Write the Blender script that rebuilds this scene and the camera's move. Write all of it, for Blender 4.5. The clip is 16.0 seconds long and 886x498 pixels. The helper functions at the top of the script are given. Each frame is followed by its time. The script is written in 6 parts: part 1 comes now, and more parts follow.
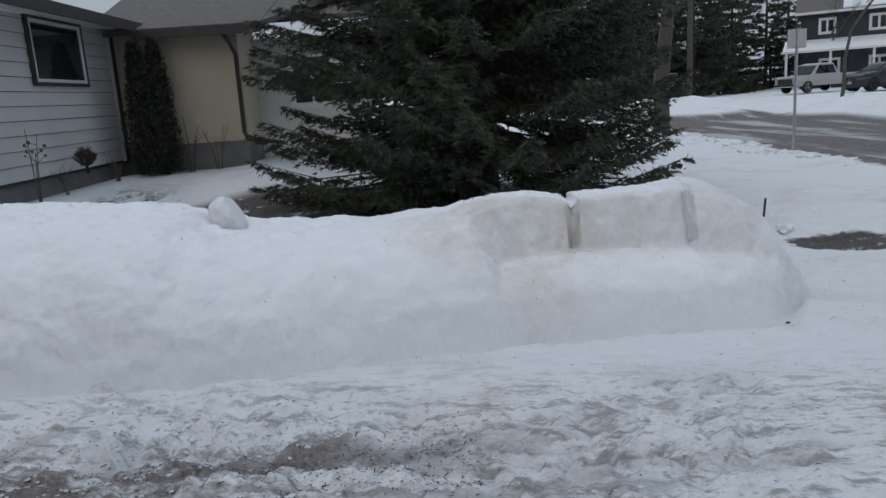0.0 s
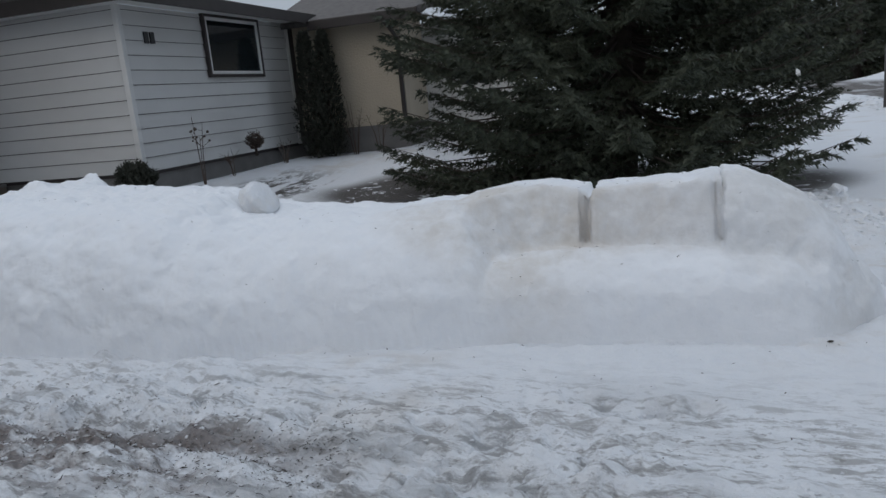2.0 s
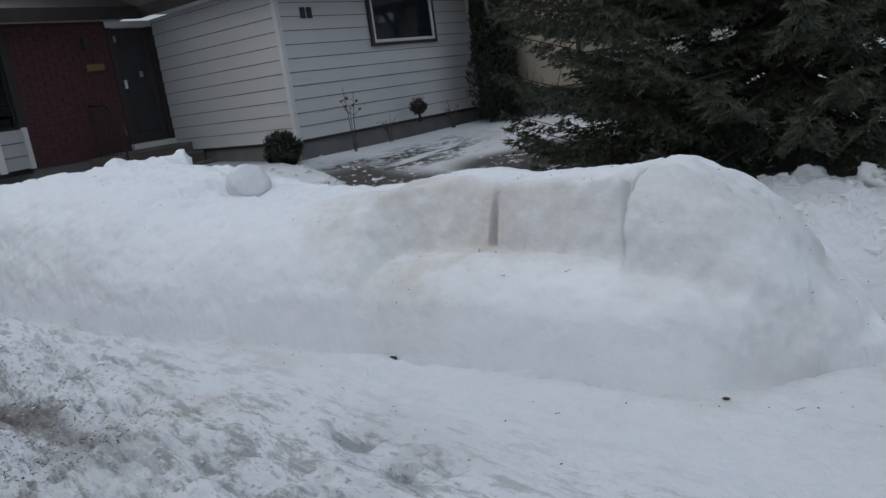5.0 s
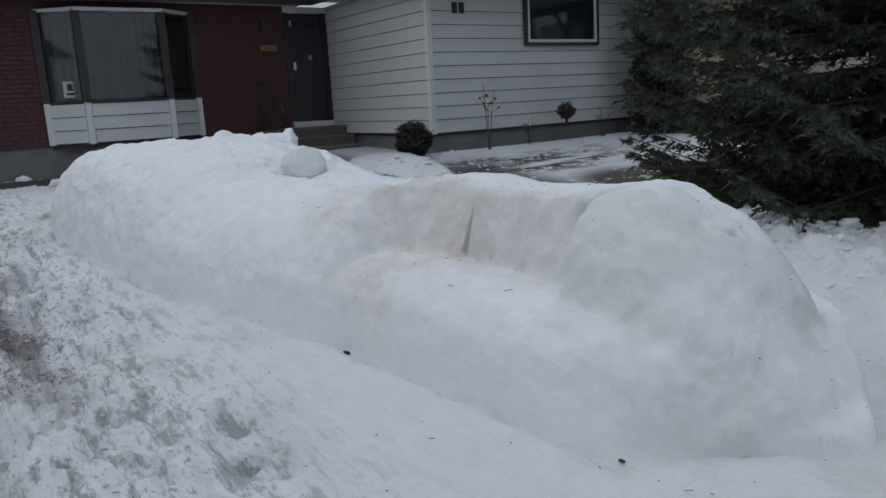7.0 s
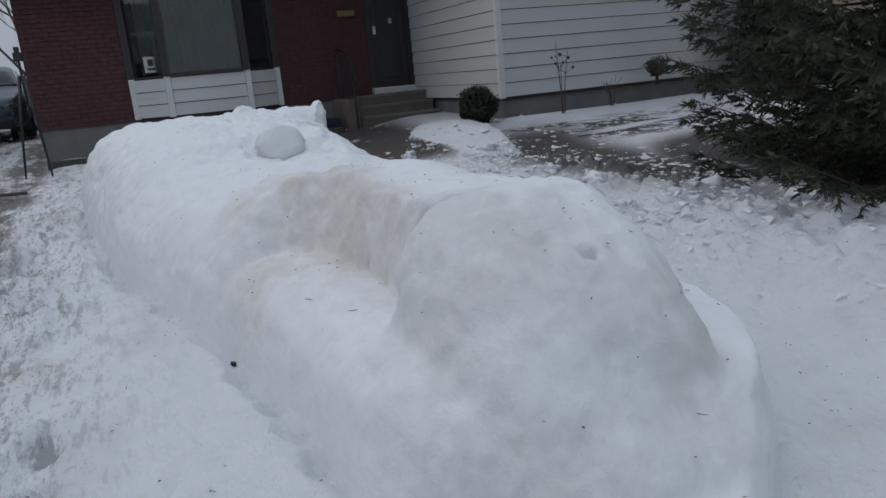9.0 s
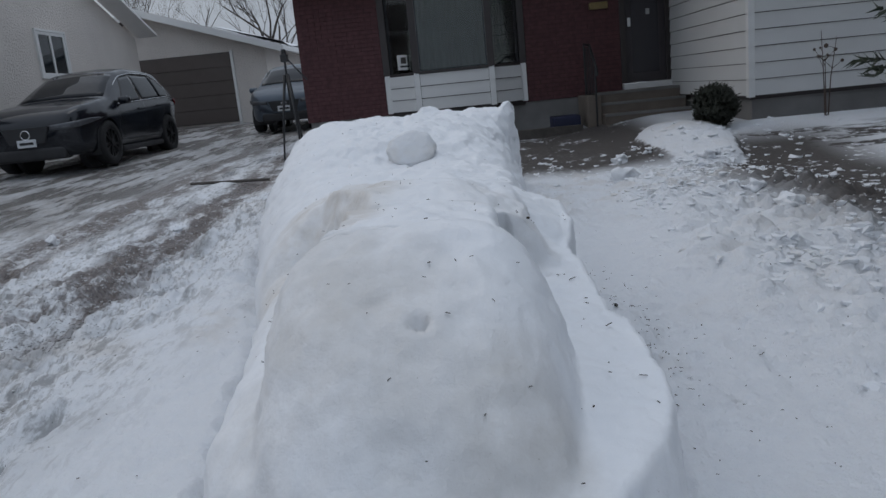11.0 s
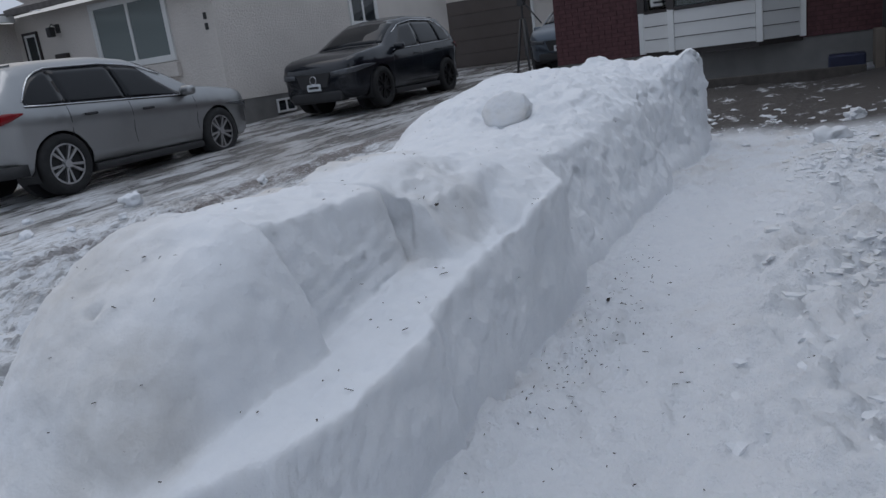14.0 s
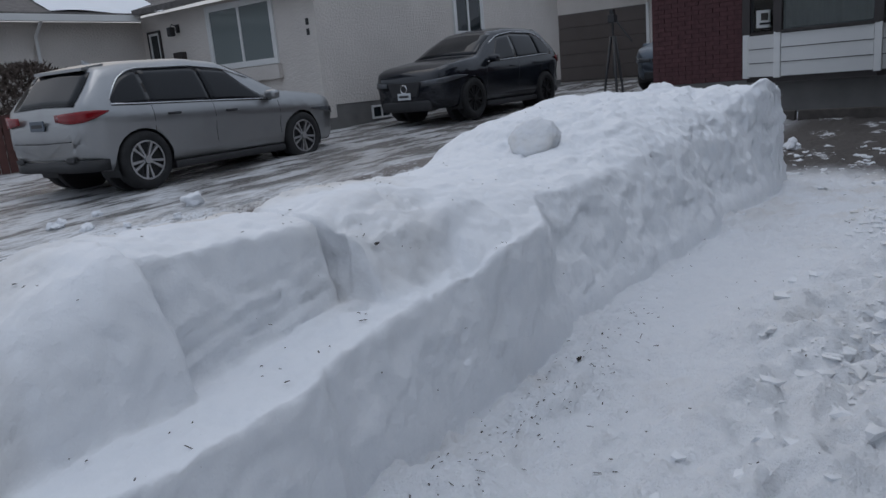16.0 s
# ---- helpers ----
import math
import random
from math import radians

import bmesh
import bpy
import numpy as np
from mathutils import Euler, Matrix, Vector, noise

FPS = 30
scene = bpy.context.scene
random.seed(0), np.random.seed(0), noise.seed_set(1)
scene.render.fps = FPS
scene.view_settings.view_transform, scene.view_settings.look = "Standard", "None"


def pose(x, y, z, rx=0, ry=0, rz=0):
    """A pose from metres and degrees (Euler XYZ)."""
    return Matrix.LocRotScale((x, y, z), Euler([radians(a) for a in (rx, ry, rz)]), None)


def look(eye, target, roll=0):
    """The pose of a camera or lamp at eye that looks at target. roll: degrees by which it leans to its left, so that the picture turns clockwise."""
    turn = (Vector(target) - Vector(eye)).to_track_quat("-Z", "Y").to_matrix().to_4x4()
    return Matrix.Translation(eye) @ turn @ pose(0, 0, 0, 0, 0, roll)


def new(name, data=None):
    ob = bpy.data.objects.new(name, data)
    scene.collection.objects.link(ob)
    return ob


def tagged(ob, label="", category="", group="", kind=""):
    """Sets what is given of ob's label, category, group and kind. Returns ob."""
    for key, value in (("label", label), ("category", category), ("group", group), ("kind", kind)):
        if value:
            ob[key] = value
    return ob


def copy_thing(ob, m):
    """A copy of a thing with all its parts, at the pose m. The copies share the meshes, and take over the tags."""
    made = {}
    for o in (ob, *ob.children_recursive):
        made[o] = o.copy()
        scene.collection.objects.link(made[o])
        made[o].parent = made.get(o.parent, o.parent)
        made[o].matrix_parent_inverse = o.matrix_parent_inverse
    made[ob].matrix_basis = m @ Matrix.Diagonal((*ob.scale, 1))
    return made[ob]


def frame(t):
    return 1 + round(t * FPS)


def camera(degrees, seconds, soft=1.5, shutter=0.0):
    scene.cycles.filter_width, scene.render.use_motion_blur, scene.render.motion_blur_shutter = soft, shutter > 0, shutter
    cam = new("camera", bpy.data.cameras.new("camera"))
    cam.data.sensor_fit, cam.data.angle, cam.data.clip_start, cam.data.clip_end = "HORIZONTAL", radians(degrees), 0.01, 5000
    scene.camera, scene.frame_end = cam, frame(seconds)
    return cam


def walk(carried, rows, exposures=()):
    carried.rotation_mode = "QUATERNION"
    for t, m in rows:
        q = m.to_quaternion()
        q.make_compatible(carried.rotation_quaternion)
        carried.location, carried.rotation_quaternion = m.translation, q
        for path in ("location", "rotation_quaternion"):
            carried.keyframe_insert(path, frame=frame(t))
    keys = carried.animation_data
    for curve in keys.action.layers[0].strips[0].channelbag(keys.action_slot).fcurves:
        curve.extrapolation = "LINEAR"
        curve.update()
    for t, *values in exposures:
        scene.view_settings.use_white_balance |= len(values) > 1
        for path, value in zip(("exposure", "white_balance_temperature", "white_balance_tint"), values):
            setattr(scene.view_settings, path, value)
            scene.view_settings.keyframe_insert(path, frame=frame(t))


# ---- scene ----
cam = camera(61.9, 16.0)
METRES, EYE, TILT, LEAN, TURN = 10.15, 1.370, 0.0, 0.0, -0.2
ROWS = [
    (0.0, 0.0, 0.0, 0.0, -0.77, -11.74, 3.69),
    (0.5, 0.0352, 0.0045, 0.0036, 3.67, -11.47, 6.54),
    (1.0, 0.0735, 0.0056, -0.0002, 9.11, -12.87, 5.18),
    (1.5, 0.1042, 0.0238, -0.003, 11.67, -12.43, 3.22),
    (2.0, 0.1379, 0.0355, -0.0078, 16.98, -11.94, 5.43),
    (2.5, 0.167, 0.049, -0.0056, 21.3, -13.8, 4.88),
    (3.0, 0.1925, 0.0761, -0.0097, 25.53, -12.8, 4.49),
    (3.2, 0.203, 0.0877, -0.0084, 25.24, -13.38, 5.82),
    (5.3, 0.3212, 0.1779, -0.0192, 42.7, -12.11, 6.83),
    (5.5, 0.3294, 0.1839, -0.0214, 45.0, -11.1, 5.85),
    (6.0, 0.3508, 0.2029, -0.0182, 46.53, -10.76, 4.87),
    (6.5, 0.3689, 0.2226, -0.0217, 52.68, -11.51, 5.33),
    (7.0, 0.3709, 0.2601, -0.028, 55.27, -11.39, 3.07),
    (7.5, 0.3812, 0.2848, -0.0294, 56.09, -12.41, 5.87),
    (8.0, 0.3863, 0.3174, -0.0264, 61.35, -13.68, 8.03),
    (8.2, 0.3858, 0.3318, -0.0268, 61.55, -13.37, 5.46),
    (10.3, 0.3748, 0.4712, -0.0271, 78.6, -12.49, 5.99),
    (10.5, 0.3756, 0.484, -0.0272, 81.74, -11.16, 4.31),
    (11.0, 0.3754, 0.5179, -0.0286, 90.63, -12.35, 5.59),
    (11.5, 0.3644, 0.5512, -0.0287, 92.36, -11.47, 2.72),
    (12.0, 0.3618, 0.5798, -0.031, 103.63, -12.12, 5.89),
    (12.5, 0.3559, 0.6102, -0.0292, 107.0, -14.82, 5.98),
    (13.0, 0.3383, 0.6293, -0.0298, 108.21, -14.28, 4.64),
    (13.5, 0.3324, 0.6637, -0.0311, 110.84, -13.51, 6.32),
    (14.0, 0.3284, 0.6843, -0.0285, 117.21, -14.51, 7.34),
    (14.5, 0.3098, 0.6954, -0.03, 121.98, -14.79, 4.55),
    (15.0, 0.2933, 0.7089, -0.0284, 122.85, -14.24, 5.59),
    (15.5, 0.2828, 0.7232, -0.0266, 127.07, -12.84, 6.2),
    (16.0, 0.2728, 0.7286, -0.0271, 126.97, -12.91, 4.93),
]
walk(cam, [(t, pose(0, 0, EYE, TILT, LEAN, TURN) @ pose(METRES * x, METRES * y, METRES * z, 90 + pitch, roll, yaw)) for t, x, y, z, yaw, pitch, roll in ROWS],
     exposures=[(0.0, -0.63, 6430, 10), (3.2, -0.63, 6430, 10), (8.2, -0.69, 6450, 10.5), (11.0, -0.69, 6420, 11), (14.0, -0.67, 6350, 12.5), (16.0, -0.66, 6330, 12.5)])

# ---------------- world and light: flat overcast winter day ----------------
world = bpy.data.worlds.new("overcast")
scene.world = world
world.use_nodes = True
wn = world.node_tree.nodes
sky = wn.new("ShaderNodeTexSky")
sky.sky_type = "NISHITA"
sky.sun_disc = False
sky.sun_elevation = radians(38)
sky.sun_rotation = radians(200)
sky.air_density = 2.0
sky.dust_density = 6.0
sky.ozone_density = 1.0
grey = wn.new("ShaderNodeMix")
grey.data_type = "RGBA"
grey.inputs[0].default_value = 0.80
grey.inputs[7].default_value = (7.55, 8.6, 10.1, 1)
world.node_tree.links.new(sky.outputs[0], grey.inputs[6])
where = wn.new("ShaderNodeTexCoord")
axes = wn.new("ShaderNodeSeparateXYZ")
world.node_tree.links.new(where.outputs["Generated"], axes.inputs[0])
rise = wn.new("ShaderNodeMapRange")      # an overcast sky is brighter overhead than at the horizon
rise.inputs[1].default_value, rise.inputs[2].default_value = 0.0, 1.0
rise.inputs[3].default_value, rise.inputs[4].default_value = 0.78, 1.32
world.node_tree.links.new(axes.outputs[2], rise.inputs[0])
dome = wn.new("ShaderNodeVectorMath")
dome.operation = "SCALE"
world.node_tree.links.new(grey.outputs[2], dome.inputs[0])
world.node_tree.links.new(rise.outputs[0], dome.inputs["Scale"])
world.node_tree.links.new(dome.outputs[0], wn["Background"].inputs[0])
wn["Background"].inputs[1].default_value = 0.10
sun_data = bpy.data.lights.new("sun", "SUN")
sun_data.energy, sun_data.angle, sun_data.color = 0.62, radians(40), (1.0, 0.99, 0.97)
sun = new("sun", sun_data)
sun.matrix_world = look((0, 0, 30), (4, -3, 0))


# ---------------- materials ----------------
def mat(name, color, rough=0.6, metal=0.0, var=0.15, scale=6.0, bump=0.0, bscale=40.0, fine=0.0, coat=0.0, spec=0.5):
    """Principled surface with two scales of colour variation and a bump."""
    m = bpy.data.materials.new(name)
    m.use_nodes = True
    nt = m.node_tree
    b = nt.nodes["Principled BSDF"]
    b.inputs["Roughness"].default_value, b.inputs["Metallic"].default_value = rough, metal
    b.inputs["Coat Weight"].default_value = coat
    b.inputs["Specular IOR Level"].default_value = spec
    co = nt.nodes.new("ShaderNodeTexCoord")
    big = nt.nodes.new("ShaderNodeTexNoise")
    big.inputs["Scale"].default_value, big.inputs["Detail"].default_value = scale, 6
    nt.links.new(co.outputs["Object"], big.inputs["Vector"])
    info = nt.nodes.new("ShaderNodeObjectInfo")
    mixin = nt.nodes.new("ShaderNodeMath")
    mixin.operation = "MULTIPLY_ADD"
    nt.links.new(info.outputs["Random"], mixin.inputs[0])
    mixin.inputs[1].default_value = 0.25
    nt.links.new(big.outputs["Fac"], mixin.inputs[2])
    ramp = nt.nodes.new("ShaderNodeMapRange")
    ramp.inputs[1].default_value, ramp.inputs[2].default_value = 0.3, 1.0
    ramp.inputs[3].default_value, ramp.inputs[4].default_value = 1 - var, 1 + var
    nt.links.new(mixin.outputs[0], ramp.inputs[0])
    sc = nt.nodes.new("ShaderNodeVectorMath")
    sc.operation = "SCALE"
    sc.inputs[0].default_value = color
    nt.links.new(ramp.outputs[0], sc.inputs["Scale"])
    nt.links.new(sc.outputs[0], b.inputs["Base Color"])
    if bump:
        small = nt.nodes.new("ShaderNodeTexNoise")
        small.inputs["Scale"].default_value, small.inputs["Detail"].default_value = bscale, 5
        nt.links.new(co.outputs["Object"], small.inputs["Vector"])
        bp = nt.nodes.new("ShaderNodeBump")
        bp.inputs["Strength"].default_value, bp.inputs["Distance"].default_value = bump, 0.01 if not fine else fine
        nt.links.new(small.outputs["Fac"], bp.inputs["Height"])
        nt.links.new(bp.outputs[0], b.inputs["Normal"])
    return m


class Nodes:
    """Short hand for a material's node graph."""

    def __init__(self, name, rough=0.6):
        self.m = bpy.data.materials.new(name)
        self.m.use_nodes = True
        self.nt = self.m.node_tree
        self.b = self.nt.nodes["Principled BSDF"]
        self.b.inputs["Roughness"].default_value = rough
        geo = self.nt.nodes.new("ShaderNodeNewGeometry")
        self.pos = geo.outputs["Position"]
        self.normal = geo.outputs["Normal"]
        self.island = geo.outputs["Random Per Island"]

    def link(self, a, b):
        self.nt.links.new(a, b)

    def put(self, socket, v):
        if isinstance(v, (int, float)):
            socket.default_value = v
        elif isinstance(v, tuple):
            socket.default_value = v if len(v) == len(socket.default_value) else (*v, 1)
        else:
            self.link(v, socket)

    def math(self, op, a, b=0.0, c=0.0, clamp=False):
        n = self.nt.nodes.new("ShaderNodeMath")
        n.operation, n.use_clamp = op, clamp
        for s, v in zip(n.inputs, (a, b, c)):
            self.put(s, v)
        return n.outputs[0]

    def noise(self, scale, detail=5, rough=0.55, vec=None, stretch=None):
        n = self.nt.nodes.new("ShaderNodeTexNoise")
        n.inputs["Scale"].default_value, n.inputs["Detail"].default_value, n.inputs["Roughness"].default_value = scale, detail, rough
        v = self.pos if vec is None else vec
        if stretch:
            mp = self.nt.nodes.new("ShaderNodeMapping")
            mp.inputs["Scale"].default_value = stretch
            self.link(v, mp.inputs["Vector"])
            v = mp.outputs[0]
        self.link(v, n.inputs["Vector"])
        return n.outputs["Fac"]

    def step(self, v, lo, hi, a=0.0, b=1.0):
        n = self.nt.nodes.new("ShaderNodeMapRange")
        n.interpolation_type = "SMOOTHSTEP"
        for s, val in zip(n.inputs, (v, lo, hi, a, b)):
            self.put(s, val)
        return n.outputs[0]

    def mix(self, f, a, b):
        n = self.nt.nodes.new("ShaderNodeMix")
        n.data_type = "RGBA"
        self.put(n.inputs[0], f)
        self.put(n.inputs[6], a)
        self.put(n.inputs[7], b)
        return n.outputs[2]

    def split(self):
        n = self.nt.nodes.new("ShaderNodeSeparateXYZ")
        self.link(self.pos, n.inputs[0])
        return n.outputs

    def bump(self, h, strength, dist, base=None):
        n = self.nt.nodes.new("ShaderNodeBump")
        n.inputs["Strength"].default_value, n.inputs["Distance"].default_value = strength, dist
        self.link(h, n.inputs["Height"])
        if base is not None:
            self.link(base, n.inputs["Normal"])
        return n.outputs[0]


SNOW = (0.76, 0.78, 0.81)


def snow_material(name, dirt=0.5, white=SNOW):
    """Granular late-winter snow with tan dirt in faint drifts."""
    n = Nodes(name, 0.75)
    a = n.noise(0.55, 4)
    b = n.noise(3.2, 6, 0.62)
    f = n.math("MULTIPLY", n.step(a, 0.46, 0.66), n.step(b, 0.34, 0.70))
    col = n.mix(n.math("MULTIPLY", f, dirt), white, (0.60, 0.55, 0.47))
    c = n.noise(9.0, 5, 0.6)
    col = n.mix(n.step(c, 0.35, 0.75, 0.0, 0.16), col, (0.66, 0.70, 0.76))
    n.link(col, n.b.inputs["Base Color"])
    g = n.noise(160, 4, 0.7)
    h = n.noise(26, 5, 0.6)
    n.link(n.bump(g, 0.30, 0.004, n.bump(h, 0.35, 0.014)), n.b.inputs["Normal"])
    return n.m


M_SNOW = snow_material("packed_snow", 0.55)
M_CLEAN = snow_material("fresh_snow", 0.15)
M_DISC = snow_material("old_packed_snow", 0.6, (0.70, 0.72, 0.75))
M_SLUSH = snow_material("grey_slush", 0.8, (0.56, 0.57, 0.59))
M_SIDING = mat("white_siding", (0.63, 0.63, 0.62), 0.55, var=0.05, scale=1.5, bump=0.15, bscale=60)
M_TRIM = mat("white_trim", (0.70, 0.70, 0.69), 0.5, var=0.05, scale=3)
# dark trim colour; behind white boards it doubles as painted shadow lines
M_DARKTRIM_SHADE = mat("dark_brown_trim_and_gap_shade", (0.038, 0.031, 0.030), 0.5, var=0.2, scale=5)
M_BRICK = mat("red_brick", (0.084, 0.034, 0.037), 0.8, var=0.35, scale=14, bump=0.5, bscale=80)
M_MORTAR = mat("dark_mortar", (0.072, 0.032, 0.033), 0.9, var=0.2, scale=20, bump=0.4, bscale=90)
M_CONCRETE = mat("grey_concrete", (0.17, 0.165, 0.16), 0.85, var=0.25, scale=3, bump=0.5, bscale=50)
M_STEP = mat("tan_concrete_step", (0.155, 0.130, 0.108), 0.85, var=0.2, scale=4, bump=0.4, bscale=50)
M_CREAM = mat("cream_stucco", (0.52, 0.455, 0.36), 0.9, var=0.08, scale=2, bump=0.9, bscale=28, fine=0.02)
M_STUCCO = mat("pale_stucco", (0.63, 0.585, 0.545), 0.9, var=0.09, scale=1.2, bump=1.0, bscale=22, fine=0.025)
M_SHINGLE = mat("brown_grey_shingles", (0.13, 0.12, 0.115), 0.9, var=0.35, scale=9, bump=0.8, bscale=30)
M_DOOR = mat("dark_brown_door", (0.034, 0.028, 0.031), 0.35, var=0.2, scale=4)
M_GDOOR = mat("brown_garage_door", (0.098, 0.080, 0.072), 0.55, var=0.12, scale=3, bump=0.2, bscale=30)
M_METAL = mat("dull_metal", (0.45, 0.45, 0.45), 0.4, 0.9, var=0.15, scale=9)
M_BLACK = mat("black_paint", (0.02, 0.02, 0.022), 0.45, var=0.2, scale=9)
M_BRASS = mat("yellowed_brass", (0.22, 0.165, 0.075), 0.4, 0.5, var=0.2, scale=30)
M_BARK = mat("dark_bark", (0.06, 0.048, 0.040), 0.95, var=0.4, scale=12, bump=1.0, bscale=30)


def glass(name, tint, rough=0.05, spec=0.6):
    n = Nodes(name, rough)
    n.put(n.b.inputs["Base Color"], (*tint, 1))
    n.b.inputs["Specular IOR Level"].default_value = spec
    w = n.noise(1.3, 2)
    n.link(n.bump(w, 0.06, 0.02), n.b.inputs["Normal"])
    return n.m


M_GLASS = glass("window_glass", (0.018, 0.024, 0.028))
M_STORM = glass("storm_door_glass", (0.030, 0.028, 0.034), 0.12, 0.5)
# near-black colour stands in for the shade inside the room
M_ROOM = mat("painted_room_dark", (0.02, 0.02, 0.022), 0.9, var=0.2, scale=2)
M_SHEER = mat("grey_sheer_curtain", (0.15, 0.16, 0.155), 0.9, var=0.18, scale=3)


def pane_material():
    """Thin clear glass: see-through, with a mirror-like sheen."""
    m = bpy.data.materials.new("clear_pane")
    m.use_nodes = True
    nt = m.node_tree
    nt.nodes.remove(nt.nodes["Principled BSDF"])
    clear, shine, mixed, fres = (nt.nodes.new("ShaderNode" + k) for k in ("BsdfTransparent", "BsdfGlossy", "MixShader", "Fresnel"))
    clear.inputs[0].default_value = (0.80, 0.84, 0.83, 1)
    shine.inputs["Roughness"].default_value = 0.03
    fres.inputs["IOR"].default_value = 1.65
    nt.links.new(fres.outputs[0], mixed.inputs[0])
    nt.links.new(clear.outputs[0], mixed.inputs[1])
    nt.links.new(shine.outputs[0], mixed.inputs[2])
    nt.links.new(mixed.outputs[0], nt.nodes["Material Output"].inputs[0])
    return m


M_PANE = pane_material()
M_BLIND = glass("pale_blind_behind_glass", (0.17, 0.20, 0.20), 0.08)
M_CARGLASS = glass("car_glass", (0.008, 0.009, 0.011), 0.03, 0.32)


# ---------------- mesh helpers ----------------
def part(name, bm, material, parent=None, label="", smooth=False):
    me = bpy.data.meshes.new(name)
    if smooth:
        for f in bm.faces:
            f.smooth = True
    bm.to_mesh(me)
    bm.free()
    me.materials.append(material)
    ob = new(name, me)
    if parent is not None:
        ob.parent = parent
    if label:
        tagged(ob, label)
    return ob


def thing(name, label, category, at=(0, 0, 0), rz=0.0, group="", kind=""):
    e = new(name)
    e.empty_display_size = 0.1
    e.matrix_basis = pose(*at, 0, 0, rz)
    return tagged(e, label, category, group, kind)


def arrays(name, v, f, material, parent=None, label="", smooth=True):
    """A mesh from numpy vertices and faces."""
    me = bpy.data.meshes.new(name)
    me.from_pydata(np.asarray(v).tolist(), [], np.asarray(f).tolist() if not isinstance(f, list) else f)
    me.materials.append(material)
    if smooth:
        me.polygons.foreach_set("use_smooth", [True] * len(me.polygons))
    me.update()
    ob = new(name, me)
    if parent is not None:
        ob.parent = parent
    if label:
        tagged(ob, label)
    return ob


def box(lo, hi, bevel=0.0, bm=None):
    bm = bm or bmesh.new()
    r = bmesh.ops.create_cube(bm, size=1.0)
    c, s = [(a + b) / 2 for a, b in zip(lo, hi)], [abs(b - a) for a, b in zip(lo, hi)]
    for v in r["verts"]:
        v.co = Vector((v.co.x * s[0] + c[0], v.co.y * s[1] + c[1], v.co.z * s[2] + c[2]))
    if bevel:
        ed = list({e for v in r["verts"] for e in v.link_edges})
        bmesh.ops.bevel(bm, geom=ed, offset=bevel, segments=2, affect="EDGES", profile=0.6)
    return bm


def prism(pts, vec, bm=None):
    """Extrude the closed polygon pts (3D) along vec."""
    bm = bm or bmesh.new()
    a = [bm.verts.new(p) for p in pts]
    b = [bm.verts.new(Vector(p) + Vector(vec)) for p in pts]
    n = len(pts)
    bm.faces.new(a)
    bm.faces.new(b[::-1])
    for i in range(n):
        bm.faces.new((a[i], b[i], b[(i + 1) % n], a[(i + 1) % n]))
    bmesh.ops.recalc_face_normals(bm, faces=bm.faces[:])
    return bm


def tube(pts, radii, sides=8, bm=None, cap=True):
    """A round bar through the points."""
    bm = bm or bmesh.new()
    pts = [Vector(p) for p in pts]
    if isinstance(radii, (int, float)):
        radii = [radii] * len(pts)
    rings = []
    for i, p in enumerate(pts):
        d = (pts[min(i + 1, len(pts) - 1)] - pts[max(i - 1, 0)]).normalized()
        u = d.orthogonal().normalized() if i == 0 else (u - d * u.dot(d)).normalized()
        w = d.cross(u)
        rings.append([bm.verts.new(p + radii[i] * (u * math.cos(2 * math.pi * k / sides) + w * math.sin(2 * math.pi * k / sides))) for k in range(sides)])
    for a, b in zip(rings, rings[1:]):
        for k in range(sides):
            bm.faces.new((a[k], a[(k + 1) % sides], b[(k + 1) % sides], b[k]))
    if cap:
        bm.faces.new(rings[0][::-1])
        bm.faces.new(rings[-1])
    return bm


def fbm(x, y, seed=0.0, octaves=4, gain=0.5):
    """Smooth value noise on arrays, about -1 to 1."""
    out, amp, tot = np.zeros_like(x, dtype=float), 1.0, 0.0
    for o in range(octaves):
        fx, fy = x * 2**o + 17.3 * o + seed * 7.1, y * 2**o - 9.7 * o + seed * 3.7
        ix, iy = np.floor(fx), np.floor(fy)
        tx, ty = fx - ix, fy - iy
        tx, ty = tx * tx * (3 - 2 * tx), ty * ty * (3 - 2 * ty)

        def hsh(a, b):
            s = np.sin(a * 127.1 + b * 311.7 + seed * 13.7 + o * 5.3) * 43758.5453
            return 2 * (s - np.floor(s)) - 1
        v = (hsh(ix, iy) * (1 - tx) + hsh(ix + 1, iy) * tx) * (1 - ty) + (hsh(ix, iy + 1) * (1 - tx) + hsh(ix + 1, iy + 1) * tx) * ty
        out += amp * v
        tot += amp
        amp *= gain
    return out / tot


def sm(e0, e1, x):
    t = np.clip((x - e0) / (e1 - e0), 0, 1)
    return t * t * (3 - 2 * t)


# ---------------- ground ----------------
def base_level(x, y):
    """The driveway's plane, flattening out towards the street and the lawn."""
    z = -0.034 * np.clip(x, -20, 2.5) - 0.018 * np.clip(y, -6, 7.0)
    bed = sm(-3.6, -5.4, x) * sm(6.6, 8.6, y)          # planting bed banked against the house
    z = z + 0.22 * bed
    z = z - 0.10 * sm(8, 20, x) * 1.0
    return z


def near_line(x):
    """Foot of the sculpture's street-side flank."""
    return np.interp(x, [-4, -2.9, -1.4, -0.6, 0.5, 1.5, 2.4], [3.45, 3.55, 3.75, 3.96, 4.23, 4.38, 4.45])


def far_line(x):
    """Foot of its lawn-side flank."""
    return 5.90 - 0.08 * sm(-3.9, -2.0, x) - 0.03 * sm(-0.6, 0.2, x) - 0.045 * sm(0.25, 0.5, x) * sm(1.42, 1.34, x)


